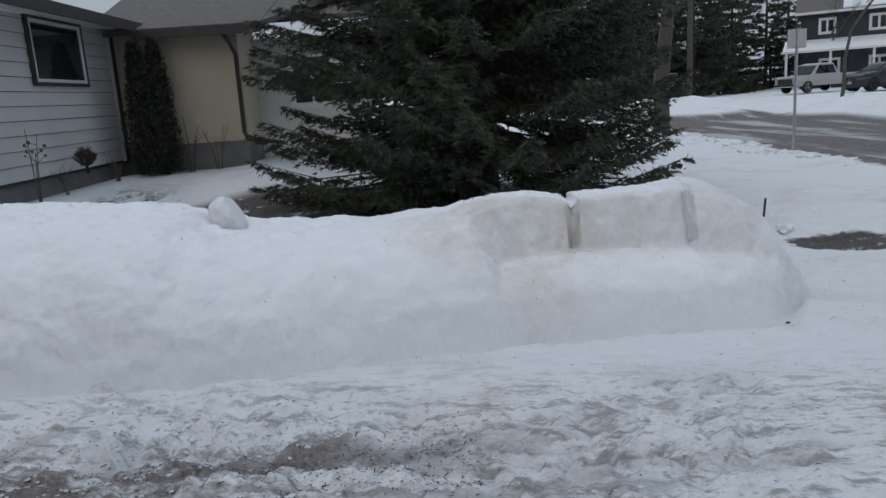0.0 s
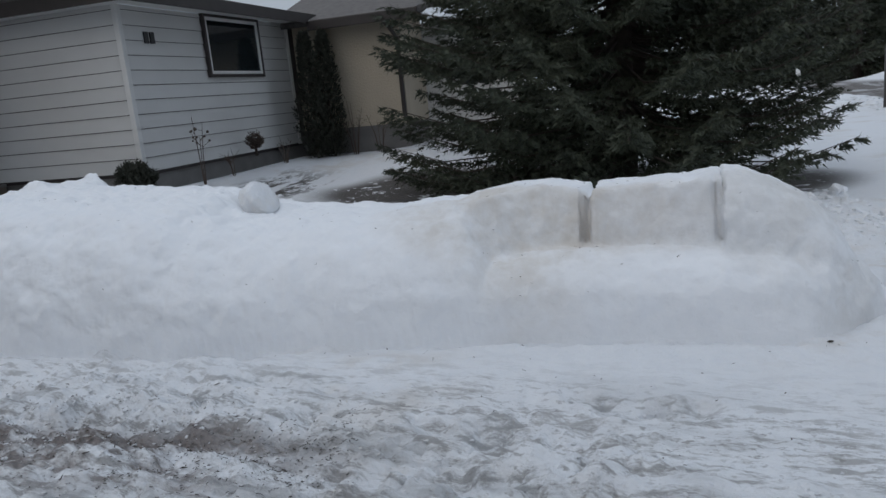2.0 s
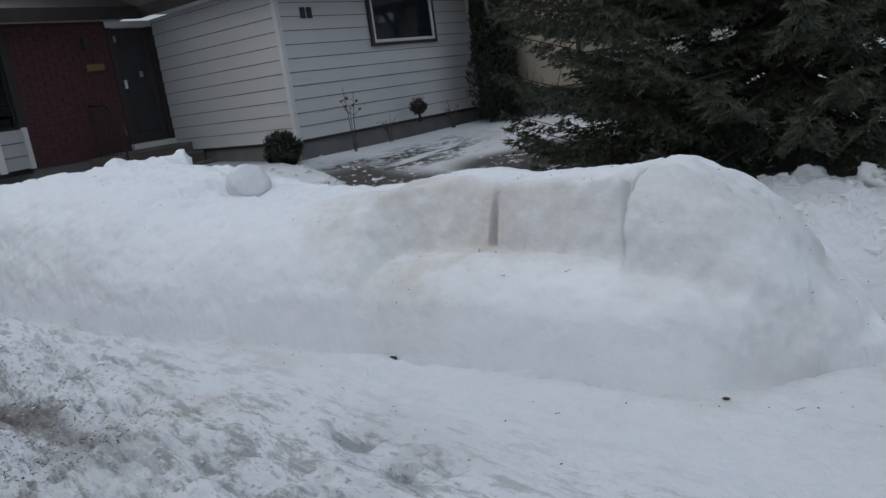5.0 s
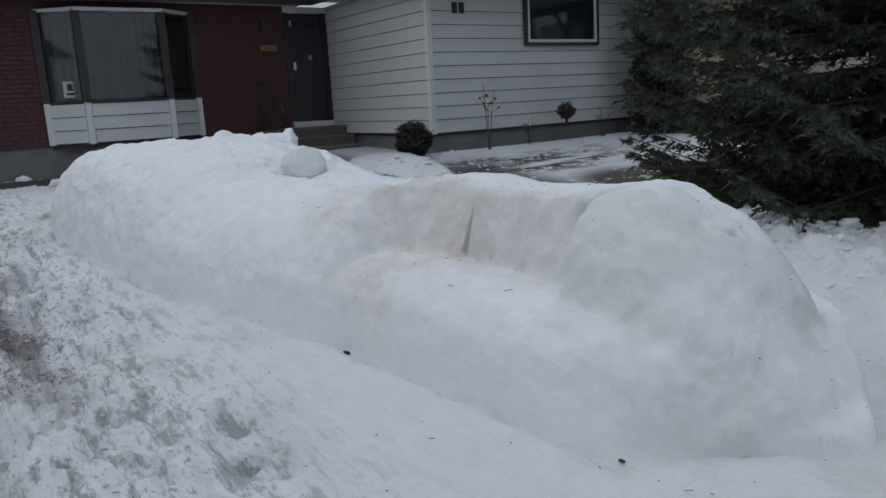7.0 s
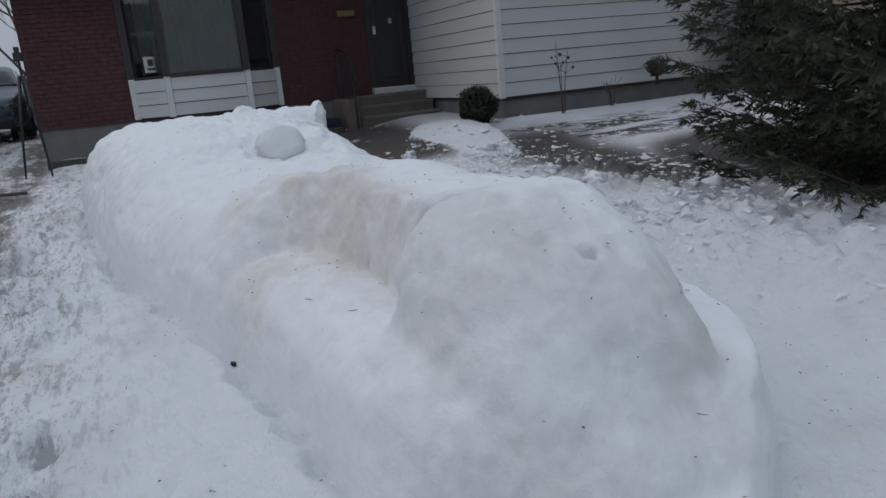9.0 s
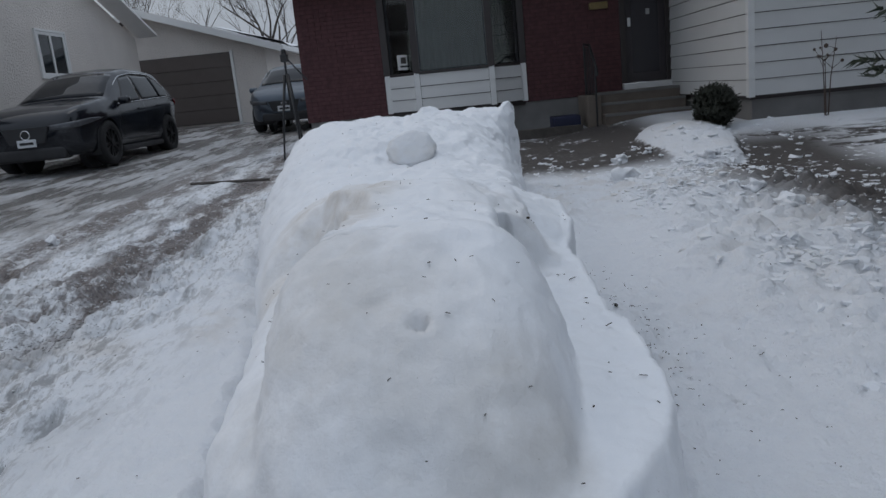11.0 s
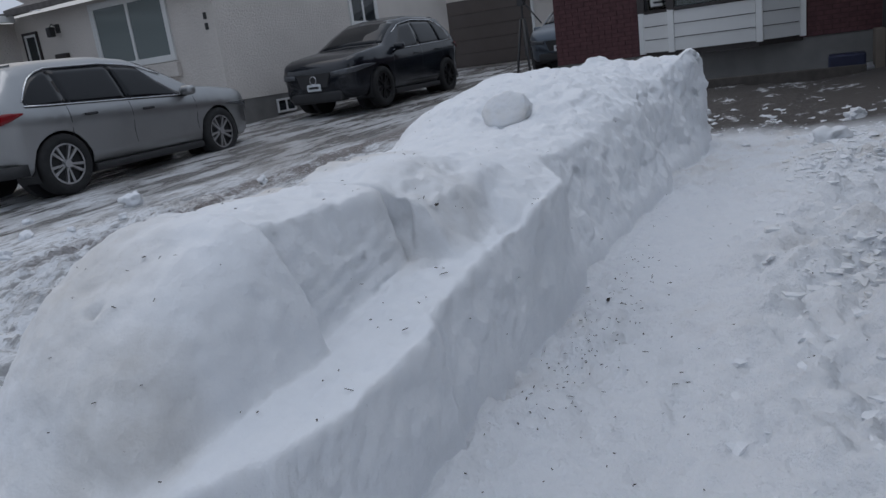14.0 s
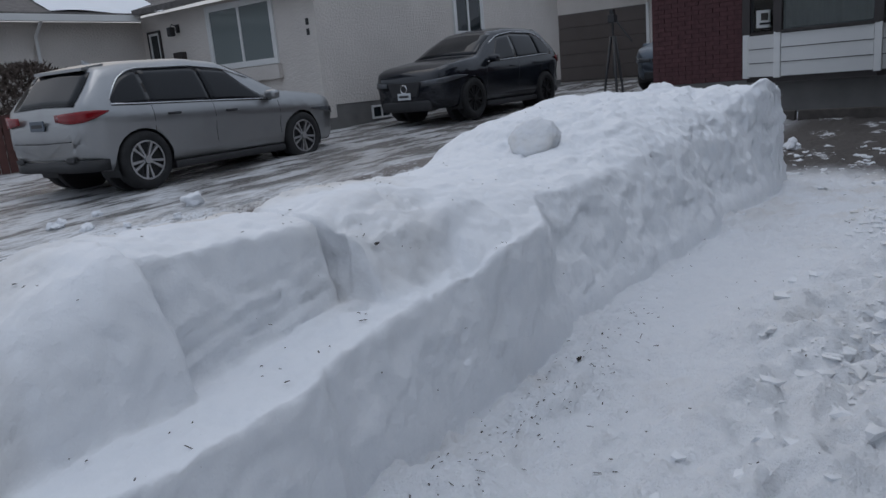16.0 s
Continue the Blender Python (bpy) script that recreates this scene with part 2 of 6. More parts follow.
def ground_level(x, y):
    x, y = np.asarray(x, float), np.asarray(y, float)
    z = base_level(x, y)
    near = sm(16, 7, np.hypot(x, y - 4))
    # trodden, refrozen slush: lumps of hand size and ruts along the drive
    lump = np.abs(fbm(x * 1.3, y * 2.6, 3, 3, 0.6))
    crumb = np.abs(fbm(x * 6.5, y * 11, 6, 2, 0.5)) + 0.7 * np.abs(fbm(x * 14, y * 20, 7, 2, 0.5))
    rough = 0.35 + 0.85 * sm(-0.15, 0.35, fbm(x * 0.5, y * 0.55, 8, 2))
    path = np.exp(-((y - 6.45) / 0.55) ** 2) * sm(-4, -2.5, x)   # scraped strip beside the sculpture
    calm = np.exp(-((y - 3.4) / 0.70) ** 2) * sm(-1.5, 0.6, x)
    tail = np.exp(-(((x - 3.2) / 0.9) ** 2 + ((y - 4.6) / 1.6) ** 2))
    amt = sm(0.3, 1.7, y) * (0.62 + 0.38 * sm(2.4, 3.1, y)) * sm(9.1, 8.3, y) * (1 - sm(-3.6, -4.4, x) * sm(6.6, 7.2, y)) * (1 - 0.50 * path) * (1 - 0.40 * calm) * (1 - 0.6 * tail)
    z = z + near * amt * rough * (1.0 + 0.30 * sm(3.5, 2.9, y) * sm(-2.2, -0.8, x) - 0.35 * sm(-1.2, -2.6, x) * sm(3.6, 3.0, y) + 0.6 * sm(6.9, 7.6, y)) * (0.10 * lump + 0.050 * fbm(x * 2.9, y * 6.2, 5, 3, 0.55) + 0.062 * crumb + 0.022 * fbm(x * 21, y * 23, 9, 2) - 0.070)
    rut = np.exp(-((y - 2.78 + 0.08 * np.sin(x * 0.9)) / 0.16) ** 2) * sm(1.2, -0.3, x)
    z = z - 0.05 * near * rut
    ridge = 0.6 * np.exp(-((y - 2.35 + 0.08 * np.sin(x * 0.9)) / 0.15) ** 2) * sm(2.0, 0.6, x)
    z = z + 0.045 * near * ridge * (0.4 + 1.2 * np.abs(fbm(x * 3, y * 3, 21, 3)))
    # trodden holes and heel prints
    for cx, cy, rx, ry, dep in ((-0.55, 3.44, 0.24, 0.08, 0.05), (1.04, 3.45, 0.13, 0.07, 0.055), (1.25, 3.41, 0.10, 0.08, 0.06), (1.37, 3.40, 0.12, 0.09, 0.065), (1.48, 3.48, 0.09, 0.06, 0.04), (0.66, 3.09, 0.11, 0.08, 0.05), (-0.19, 3.15, 0.12, 0.08, 0.05), (-0.20, 3.38, 0.10, 0.05, 0.04), (-0.85, 3.24, 0.22, 0.07, 0.045), (0.66, 2.72, 0.2, 0.08, 0.04), (1.24, 2.62, 0.15, 0.09, 0.045), (-2.1, 3.15, 0.3, 0.1, 0.05), (1.9, 2.7, 0.14, 0.10, 0.04), (1.15, 4.26, 0.07, 0.05, 0.06), (1.36, 4.30, 0.08, 0.05, 0.07), (0.80, 4.20, 0.08, 0.04, 0.05), (1.62, 4.32, 0.10, 0.04, 0.06), (-0.4, 3.95, 0.1, 0.04, 0.05)):
        r2 = ((x - cx + 0.03 * fbm(x * 8, y * 8, 23, 2)) / rx) ** 2 + ((y - cy + 0.03 * fbm(x * 8, y * 8, 24, 2)) / ry) ** 2
        z = z - dep * np.exp(-r2 ** 1.6) * (1 + 0.5 * fbm(x * 9, y * 11, 22, 2)) + 0.35 * dep * np.exp(-((np.sqrt(r2) - 1.45) / 0.28) ** 2) * np.clip(fbm(x * 7, y * 7, 25, 3) + 0.25, 0, 1)
    # the foot of the carved flank is undercut
    z = z - (0.045 + 0.05 * fbm(x * 4.5, y * 2, 26, 2)) * np.exp(-((y - near_line(x) + 0.035) / 0.045) ** 2) * sm(-3.9, -3.5, x) * sm(2.3, 2.0, x) - 0.03 * np.exp(-((y - far_line(x) - 0.03) / 0.05) ** 2) * sm(-3.9, -3.5, x) * sm(2.2, 1.9, x)
    # shovelled rubble thrown to the lawn side
    wav = y + 0.35 * fbm(x * 0.9, y * 0.9, 33, 2)
    bank = sm(6.40, 7.05, wav) * sm(9.0, 8.3, wav - 0.10 * x) * sm(-4.2, -2.2, x) * sm(3.5, 2.7, x)
    z = z + bank * (0.04 + 0.05 * sm(-2, 0, x) + 0.17 * np.abs(fbm(x * 2.6, y * 2.6, 31, 4, 0.6)) + 0.10 * np.maximum(0, fbm(x * 5, y * 5, 32, 3, 0.55)) + 0.06 * np.maximum(0, fbm(x * 12, y * 12, 34, 2) - 0.1) + 0.018 * fbm(x * 24, y * 24, 35, 2))
    # lawn snow
    lawn = sm(8.6, 9.4, y - 0.05 * x) * sm(-4.4, -2.6, x + 0.16 * (y - 9)) * sm(8.4, 7.4, x)
    z = z + lawn * (0.02 + 0.04 * fbm(x * 0.5, y * 0.5, 41, 3))
    # bank of snow over the bed, open soil under the spruce
    z = z + 0.16 * np.sqrt(np.clip(1 - ((x + 5.05) / 1.25) ** 2 - ((y - 7.98) / 0.50) ** 2, 0, 1)) * (1 + 0.35 * fbm(x * 2.6, y * 2.6, 43, 2))
    z = z + 0.06 * np.exp(-((x + 5.30) / 0.30) ** 2) * sm(8.5, 9.0, y) * sm(14, 13, y)
    z = z + 0.04 * np.exp(-((x + 4.4) / 0.7) ** 2) * sm(11.0, 12.0, y) * sm(16, 14, y)
    z = z + 0.36 * np.exp(-((x + 3.2) / 1.25) ** 2) * sm(11.2, 13.3, y) * sm(17, 15, y)
    z = z - 0.07 * np.exp(-(((x + 0.1) / 3.6) ** 2 + ((y - 10.6) / 2.0) ** 4))
    # bare patch by the stake
    z = z - 0.10 * np.exp(-(((x - 3.9) / 0.65) ** 2 + ((y - 6.9) / 0.45) ** 2))
    # street beyond the lawn, with ploughed edges
    d = x - 7.35 - 0.02 * (y - 12) + 0.25 * fbm(x * 0.15, y * 0.15, 52, 2)
    z = z - 0.10 * sm(-0.3, 0.2, d) * sm(6.9, 6.4, d)
    z = z + (0.04 + 0.10 * fbm(x * 1.1, y * 1.1, 51, 3)) * np.exp(-((d + 0.35) / 0.40) ** 2) * sm(9.5, 12, y)
    z = z + (0.22 + 0.35 * fbm(x * 0.35, y * 0.35, 53, 3)) * sm(6.8, 9.0, d) * sm(14, 18, y) * sm(13, 10, d)
    z = z + 0.25 * sm(9, 14, d)
    for cx, cy, r, h in ((11.8, 33.5, 1.9, 0.95), (14.8, 27.5, 1.6, 0.75), (17.0, 24.0, 2.2, 0.8), (13.5, 44, 3.0, 0.8)):
        z = z + h * np.exp(-(((x - cx) ** 2 + (y - cy) ** 2) / r**2)) * (1 + 0.3 * fbm(x * 1.2, y * 1.2, 54, 3))
    return z


def spaced(lo, hi, fine_lo, fine_hi, step, grow=1.13):
    a = list(np.arange(fine_lo, fine_hi + 1e-6, step))
    s, p = step, fine_hi
    while p < hi:
        s *= grow
        p += s
        a.append(min(p, hi))
    s, p = step, fine_lo
    while p > lo:
        s *= grow
        p -= s
        a.insert(0, max(p, lo))
    return np.array(a)


def sheet(xs, ys, fn):
    X, Y = np.meshgrid(xs, ys)
    Z = fn(X, Y)
    v = np.stack([X.ravel(), Y.ravel(), Z.ravel()], 1)
    nx, ny = len(xs), len(ys)
    i = (np.arange(ny - 1)[:, None] * nx + np.arange(nx - 1)[None, :]).ravel()
    return v, np.stack([i, i + 1, i + nx + 1, i + nx], 1)


def ground_material():
    n = Nodes("winter_ground", 0.7)
    x, y, z = n.split()
    a, b = n.noise(0.5, 4), n.noise(2.4, 6, 0.65)
    c = n.noise(11, 5, 0.65)
    st = n.noise(1.0, 6, 0.65, stretch=(0.8, 3.2, 1))
    snow = n.mix(n.step(c, 0.38, 0.72, 0, 0.22), SNOW, (0.62, 0.66, 0.72))
    # faint tan slush
    snow = n.mix(n.math("MULTIPLY", n.step(a, 0.46, 0.62), n.step(b, 0.42, 0.64, 0, 0.40)), snow, (0.52, 0.46, 0.39))
    # glazed grey ice in the hollows of the drive
    drive = n.math("MULTIPLY", n.step(y, 4.3, 2.2), n.step(x, 3.0, 0.5))
    ice = n.math("MULTIPLY", drive, n.step(st, 0.50, 0.64, 0, 0.75))
    col = n.mix(ice, snow, (0.25, 0.26, 0.27))
    mott = n.noise(7.5, 6, 0.7, stretch=(0.5, 2.0, 1))
    slush = n.math("MULTIPLY", n.step(y, 4.1, 3.0), n.step(x, 3.6, 1.5))
    col = n.mix(n.math("MULTIPLY", slush, n.step(mott, 0.49, 0.62, 0.0, 0.76)), col, (0.23, 0.225, 0.22))
    pits = n.math("MULTIPLY", n.math("MULTIPLY", n.step(y, 3.9, 3.2), n.step(x, 3.8, 2.0)), n.step(n.noise(26, 4, 0.65, stretch=(0.75, 1.5, 1)), 0.54, 0.65, 0.0, 0.75))
    col = n.mix(n.math("MULTIPLY", pits, n.step(b, 0.40, 0.58, 0.1, 1.0)), col, (0.24, 0.235, 0.23))
    # wheel tracks with brown grit
    wob = n.math("MULTIPLY_ADD", n.math("SUBTRACT", n.noise(1.1, 4), 0.5), 0.55, y)
    t1 = n.math("MULTIPLY", n.step(wob, 2.26, 2.52), n.step(wob, 3.05, 2.78))
    t2 = n.math("MULTIPLY", n.step(wob, 1.20, 1.45), n.step(wob, 2.0, 1.75))
    track = n.math("MULTIPLY", n.math("MAXIMUM", t1, t2), n.step(x, 0.55, -0.75))
    track = n.math("MULTIPLY", track, n.step(n.math("MULTIPLY_ADD", c, 0.35, st), 0.54, 0.70, 0.0, 0.86))
    grit = n.mix(n.step(n.noise(45, 3, 0.7), 0.45, 0.6), (0.135, 0.102, 0.088), (0.058, 0.044, 0.038))
    col = n.mix(track, col, grit)
    for cx, cy, rx, ry in ((-0.55, 3.44, 0.34, 0.12), (1.05, 3.45, 0.24, 0.12), (1.33, 3.40, 0.26, 0.15), (-0.85, 3.24, 0.30, 0.10), (-0.2, 3.15, 0.24, 0.13), (0.66, 3.09, 0.18, 0.13), (0.66, 2.72, 0.3, 0.12)):
        qx, qy = n.math("DIVIDE", n.math("SUBTRACT", x, cx), rx), n.math("DIVIDE", n.math("SUBTRACT", y, cy), ry)
        hole = n.step(n.math("MULTIPLY_ADD", n.math("SUBTRACT", b, 0.5), 2.2, n.math("ADD", n.math("MULTIPLY", qx, qx), n.math("MULTIPLY", qy, qy))), 1.2, 0.1)
        col = n.mix(n.math("MULTIPLY", hole, n.step(mott, 0.44, 0.58, 0.05, 0.62)), col, (0.29, 0.30, 0.31))
    # far drive by the houses: wet grey ice
    wet = n.math("MULTIPLY", n.step(x, -1.0, -4.5), n.step(y, 2.6, 0.6))
    wet = n.math("MULTIPLY", wet, n.step(st, 0.40, 0.56, 0.25, 0.82))
    col = n.mix(wet, col, (0.17, 0.155, 0.145))
    wet2 = n.math("MULTIPLY", n.step(n.math("ADD", y, n.math("MULTIPLY", x, 0.15)), 0.9, -0.2), n.step(x, 9, 3))
    wet2 = n.math("MULTIPLY", wet2, n.step(st, 0.42, 0.58, 0.2, 0.8))
    col = n.mix(wet2, col, (0.17, 0.16, 0.15))
    # thawed soil and dead grass by the house and under the spruce
    e1 = n.math("MULTIPLY", n.step(x, -3.9, -4.7), n.step(x, -8.5, -8.0))
    e1 = n.math("MULTIPLY", e1, n.math("MULTIPLY", n.step(y, 4.6, 5.4), n.step(y, 8.4, 7.7)))
    e2 = n.math("MULTIPLY", n.step(x, -5.3, -4.4), n.math("MULTIPLY", n.step(x, 1.6, -1.6), n.math("MULTIPLY", n.step(y, 7.3, 8.2), n.step(y, 10.0, 9.0))))
    dx, dy = n.math("DIVIDE", n.math("SUBTRACT", x, -0.1), 3.7), n.math("DIVIDE", n.math("SUBTRACT", y, 10.6), 2.1)
    r2 = n.math("ADD", n.math("MULTIPLY", dx, dx), n.math("MULTIPLY", dy, dy))
    e3 = n.step(r2, 1.15, 0.75)
    px, py = n.math("DIVIDE", n.math("SUBTRACT", x, 3.95), 0.62), n.math("DIVIDE", n.math("SUBTRACT", y, 6.95), 0.42)
    e4 = n.step(n.math("ADD", n.math("MULTIPLY", px, px), n.math("MULTIPLY", py, py)), 1.1, 0.7)
    e5 = n.math("MULTIPLY", n.math("MULTIPLY", n.step(x, -5.02, -4.80), n.step(x, -3.7, -4.2)), n.math("MULTIPLY", n.step(y, 8.0, 8.6), n.step(y, 12.2, 11.0)))
    e5 = n.math("MULTIPLY", e5, n.step(n.noise(1.5, 5, 0.6, stretch=(3.2, 0.5, 1)), 0.44, 0.54, 0.0, 1.0))
    e5 = n.math("MULTIPLY", e5, n.step(n.noise(9, 5, 0.65, stretch=(1.6, 0.7, 1)), 0.60, 0.50, 0.0, 1.0))
    e = n.math("MAXIMUM", n.math("MAXIMUM", e1, e2), n.math("MAXIMUM", n.math("MAXIMUM", e3, e5), e4))
    qx, qy = n.math("DIVIDE", n.math("ADD", x, 5.05), 1.25), n.math("DIVIDE", n.math("SUBTRACT", y, 7.98), 0.47)
    heap = n.math("ADD", n.math("MULTIPLY", qx, qx), n.math("MULTIPLY", qy, qy))
    heap = n.math("MULTIPLY_ADD", n.math("SUBTRACT", b, 0.5), 1.6, heap)
    e = n.math("MULTIPLY", e, n.step(n.math("ADD", b, n.math("MULTIPLY", c, 0.5)), 0.96, 0.84))
    e = n.math("MULTIPLY", e, n.step(heap, 0.85, 1.05))
    soil = n.mix(n.noise(24, 4), (0.044, 0.040, 0.039), (0.105, 0.092, 0.084))
    col = n.mix(e, col, soil)
    # street
    d = n.math("SUBTRACT", n.math("SUBTRACT", x, 7.35), n.math("MULTIPLY", n.math("SUBTRACT", y, 12), 0.02))
    road = n.math("MULTIPLY", n.step(n.math("MULTIPLY_ADD", n.math("SUBTRACT", b, 0.5), 1.2, d), -0.15, 0.35), n.step(d, 6.9, 6.3))
    road = n.math("MULTIPLY", road, n.step(z, -0.02, -0.20))
    col = n.mix(n.math("MULTIPLY", road, n.math("MULTIPLY", n.step(c, 0.75, 0.35, 0.8, 1.0), n.step(n.noise(0.45, 5, 0.6, stretch=(2.2, 0.35, 1)), 0.66, 0.50, 0.50, 1.0))), col, (0.085, 0.072, 0.064))
    n.link(col, n.b.inputs["Base Color"])
    bare = n.math("MAXIMUM", ice, n.math("MAXIMUM", wet, wet2))
    n.link(n.step(bare, 0.0, 0.8, 0.75, 0.22), n.b.inputs["Roughness"])
    g, h = n.noise(140, 4, 0.7), n.noise(20, 6, 0.65)
    n.link(n.bump(g, 0.35, 0.005, n.bump(h, 0.8, 0.04)), n.b.inputs["Normal"])
    return n.m


xs = spaced(-400, 600, -5.6, 4.3, 0.023, 1.08)
ys = spaced(-400, 700, 1.1, 9.2, 0.023, 1.08)
v, f = sheet(xs, ys, ground_level)
ground = arrays("ground", v, f, ground_material())
tagged(ground, "snow-covered driveway and lawn with icy brown wheel tracks", "ground", kind="structure")


# ---------------- the snow sculpture: a car carved from a snow bank ----------------
def smax(a, b, k):
    """Maximum of two heights with a rounded joint."""
    t = np.clip(0.5 + 0.5 * (a - b) / k, 0, 1)
    return b + (a - b) * t + k * t * (1 - t)


def sculpture_height(x, y):
    """Height of the carved snow at (x, y)."""
    xx = x + 0.022 * fbm(x * 1.6, y * 1.6, 61, 3) + 0.008 * fbm(x * 5, y * 5, 71, 2)
    yy = y + 0.022 * fbm(x * 1.5, y * 1.5, 62, 3) + 0.008 * fbm(x * 5, y * 5, 72, 2)
    yy = yy + sm(5.2, 5.6, y) * sm(0.1, -0.4, x) * (0.07 * fbm(x * 1.9, y * 0.6, 77, 3) + 0.03 * np.abs(fbm(x * 6, y * 2, 78, 2)))
    g0 = base_level(x, y)
    near = near_line(xx)
    far = far_line(xx)
    # full-length lower body with a tilted ledge on both sides of the cabin
    tuck = 0.62 * np.clip((xx - 1.80) / 0.85, 0, 1) ** 2.2
    soft = sm(0.05, -0.45, xx) * sm(-3.75, -3.2, xx)
    edge = 0.040 + 0.03 * sm(1.7, 2.3, xx)
    edge_far = 0.030 + 0.12 * soft + 0.03 * sm(1.9, 2.4, xx) + 0.02 * sm(0.3, 0.6, xx) * sm(1.4, 1.2, xx)
    body = sm(near - edge, near + edge, yy - tuck) * sm(far + 0.02 + edge_far, far + 0.02 - edge_far, yy + tuck + 0.10 * soft)
    body = body * sm(-3.98, -3.86, xx) * sm(2.74, 2.30, xx)
    inner = np.clip((yy - tuck - near) / 0.36, 0, 1)
    ledge_n = g0 + (0.325 - 0.03 * sm(0.9, 1.9, xx) - g0) * (0.30 + 0.70 * (1 - (1 - inner) ** 2.2) ** 0.62)
    ledge_f = np.interp(xx, [0.0, 0.6, 1.0, 1.5, 2.0], [0.36, 0.335, 0.30, 0.235, 0.20]) + 0.02 * sm(5.75, 5.55, yy)
    ledge = ledge_n + (ledge_f - ledge_n) * sm(4.9, 5.3, yy) - 0.10 * sm(1.9, 2.6, xx)
    z = g0 + body * (ledge - g0) * sm(0.0, 0.40, xx)
    # front half: a broad convex block, terraced behind the disc, falling back to the scuttle
    top = np.interp(xx, [-4.0, -3.5, -2.9, -2.3, -1.85, -1.62, -1.46, -1.2, -0.8, -0.35, 0.25, 0.6], [0.79, 0.825, 0.815, 0.79, 0.755, 0.715, 0.635, 0.60, 0.575, 0.585, 0.635, 0.60])
    top = top + 0.020 * fbm(xx * 1.9, yy * 1.9, 63, 3)
    s = np.clip((yy - near) / (0.78 - 0.22 * sm(-2.4, -3.5, xx)), 0, 1)
    shoulder = (1 - (1 - s) ** 2.5) ** 0.62
    s2 = np.clip((far - 0.05 - yy) / 0.80, 0, 1)
    rim_far = np.interp(xx, [-3.75, -3.5, -3.15, -2.3, -1.0, -0.3, 0.2, 0.6], [0.81, 0.74, 0.57, 0.44, 0.44, 0.45, 0.42, 0.34])
    crown = top + (rim_far - top) * (1 - s2) ** 2.0
    hood = g0 + (crown - g0) * (0.10 + 0.90 * shoulder)
    lip = np.where(yy < 4.95, sm(0.66, 0.16, xx + 0.25 * (yy - 4.5)), sm(0.70, 0.30, xx + 0.25 * (5.5 - yy)))
    m = body * lip
    z = smax(z, g0 + (hood - g0) * m, 0.03)
    # lumps along the front rim and the upright corner tip
    rim = np.exp(-((xx + 3.50) / 0.20) ** 2) * (0.45 + 1.0 * fbm(yy * 2.9, xx * 1.2, 64, 3)) * sm(3.9, 4.3, yy)
    z = z + 0.06 * m * rim + 0.085 * m * np.exp(-(((xx + 3.58) / 0.13) ** 2 + ((yy - 5.84) / 0.09) ** 2)) + 0.06 * m * np.exp(-(((xx + 3.4) / 0.13) ** 2 + ((yy - 5.0) / 0.10) ** 2))
    # the disc stands in a shallow scoop below the terrace
    z = z - 0.03 * m * np.exp(-(((xx + 1.22) / 0.14) ** 2 + ((yy - 4.92) / 0.32) ** 2))

    # cabin: a scuttle mound, a recessed window panel and the domed tail
    def block(x0, x1, y0, y1, ea, eb, zt, wall=0.13):
        b = sm(x0 - ea, x0 + ea, xx) * sm(x1 + eb, x1 - eb, xx)
        w = np.clip((yy - y0) / wall, 0, 1) * np.clip((y1 - yy) / wall, 0, 1)
        return g0 + b * (w ** 0.50) * (zt - g0)
    roofline = 0.655 + 0.030 * sm(1.0, 1.6, xx) - 0.02 * sm(1.7, 2.0, xx)
    crowned = roofline - 0.075 * np.clip(np.abs(yy - 5.02) / 0.45, 0, 1.3) ** 2.0
    mound = 0.565 + 0.110 * sm(-0.5, 0.60, xx) - 0.030 * sm(0.62, 0.86, xx) - 0.05 * np.abs(yy - 4.95) - 0.10 * sm(5.20, 5.62, yy) * sm(-0.2, 0.4, xx)
    scuttle = block(-0.30, 0.865 + 0.04 * sm(4.9, 5.3, yy), 4.36 + 0.27 * sm(0.1, 0.8, xx), 5.74, 0.50, 0.022, mound, 0.24)
    core = block(0.80, 1.95, 4.735, 5.42, 0.05, 0.08, crowned - 0.030)
    panel = block(0.915, 1.72, 4.685 - 0.03 * sm(1.15, 0.92, xx), 5.485, 0.012 + 0.03 * sm(5.1, 5.4, yy), 0.08, crowned)
    fall = np.clip((xx - 1.60) / 0.82, 0, 1)
    dome = np.sqrt(np.clip(1 - fall ** 2.3, 0, 1))
    half = 0.490 * (0.25 + 0.75 * np.sqrt(np.clip(1 - np.clip((xx - 1.66) / 0.90, 0, 1) ** 2.2, 0, 1)))
    q = np.clip(np.abs(yy - 5.08) / half, 0, 1)
    lead = xx - 0.10 * (yy - 4.7) * sm(5.0, 4.7, yy)
    tail = g0 + (roofline + 0.012 - g0) * dome * np.sqrt(np.clip(1 - q ** 4.2, 0, 1)) * sm(1.640, 1.668, lead)
    z = smax(z, scuttle, 0.05)
    z = np.maximum(np.maximum(z, core), panel)
    z = np.where(xx < 1.75, np.maximum(z, tail), smax(z, tail, 0.012 + 0.06 * sm(1.75, 2.3, xx)))
    # a poked hole, finger holes and dents scooped out beside the scuttle
    z = z - 0.065 * np.exp(-(((xx - 2.10) / 0.022) ** 2 + ((yy - 5.12) / 0.024) ** 2) ** 2)
    z = z - 0.05 * np.exp(-(((xx - 0.97) / 0.035) ** 2 + ((yy - 5.53) / 0.03) ** 2)) - 0.02 * np.exp(-(((xx - 1.45) / 0.05) ** 2 + ((yy - 4.86) / 0.03) ** 2))
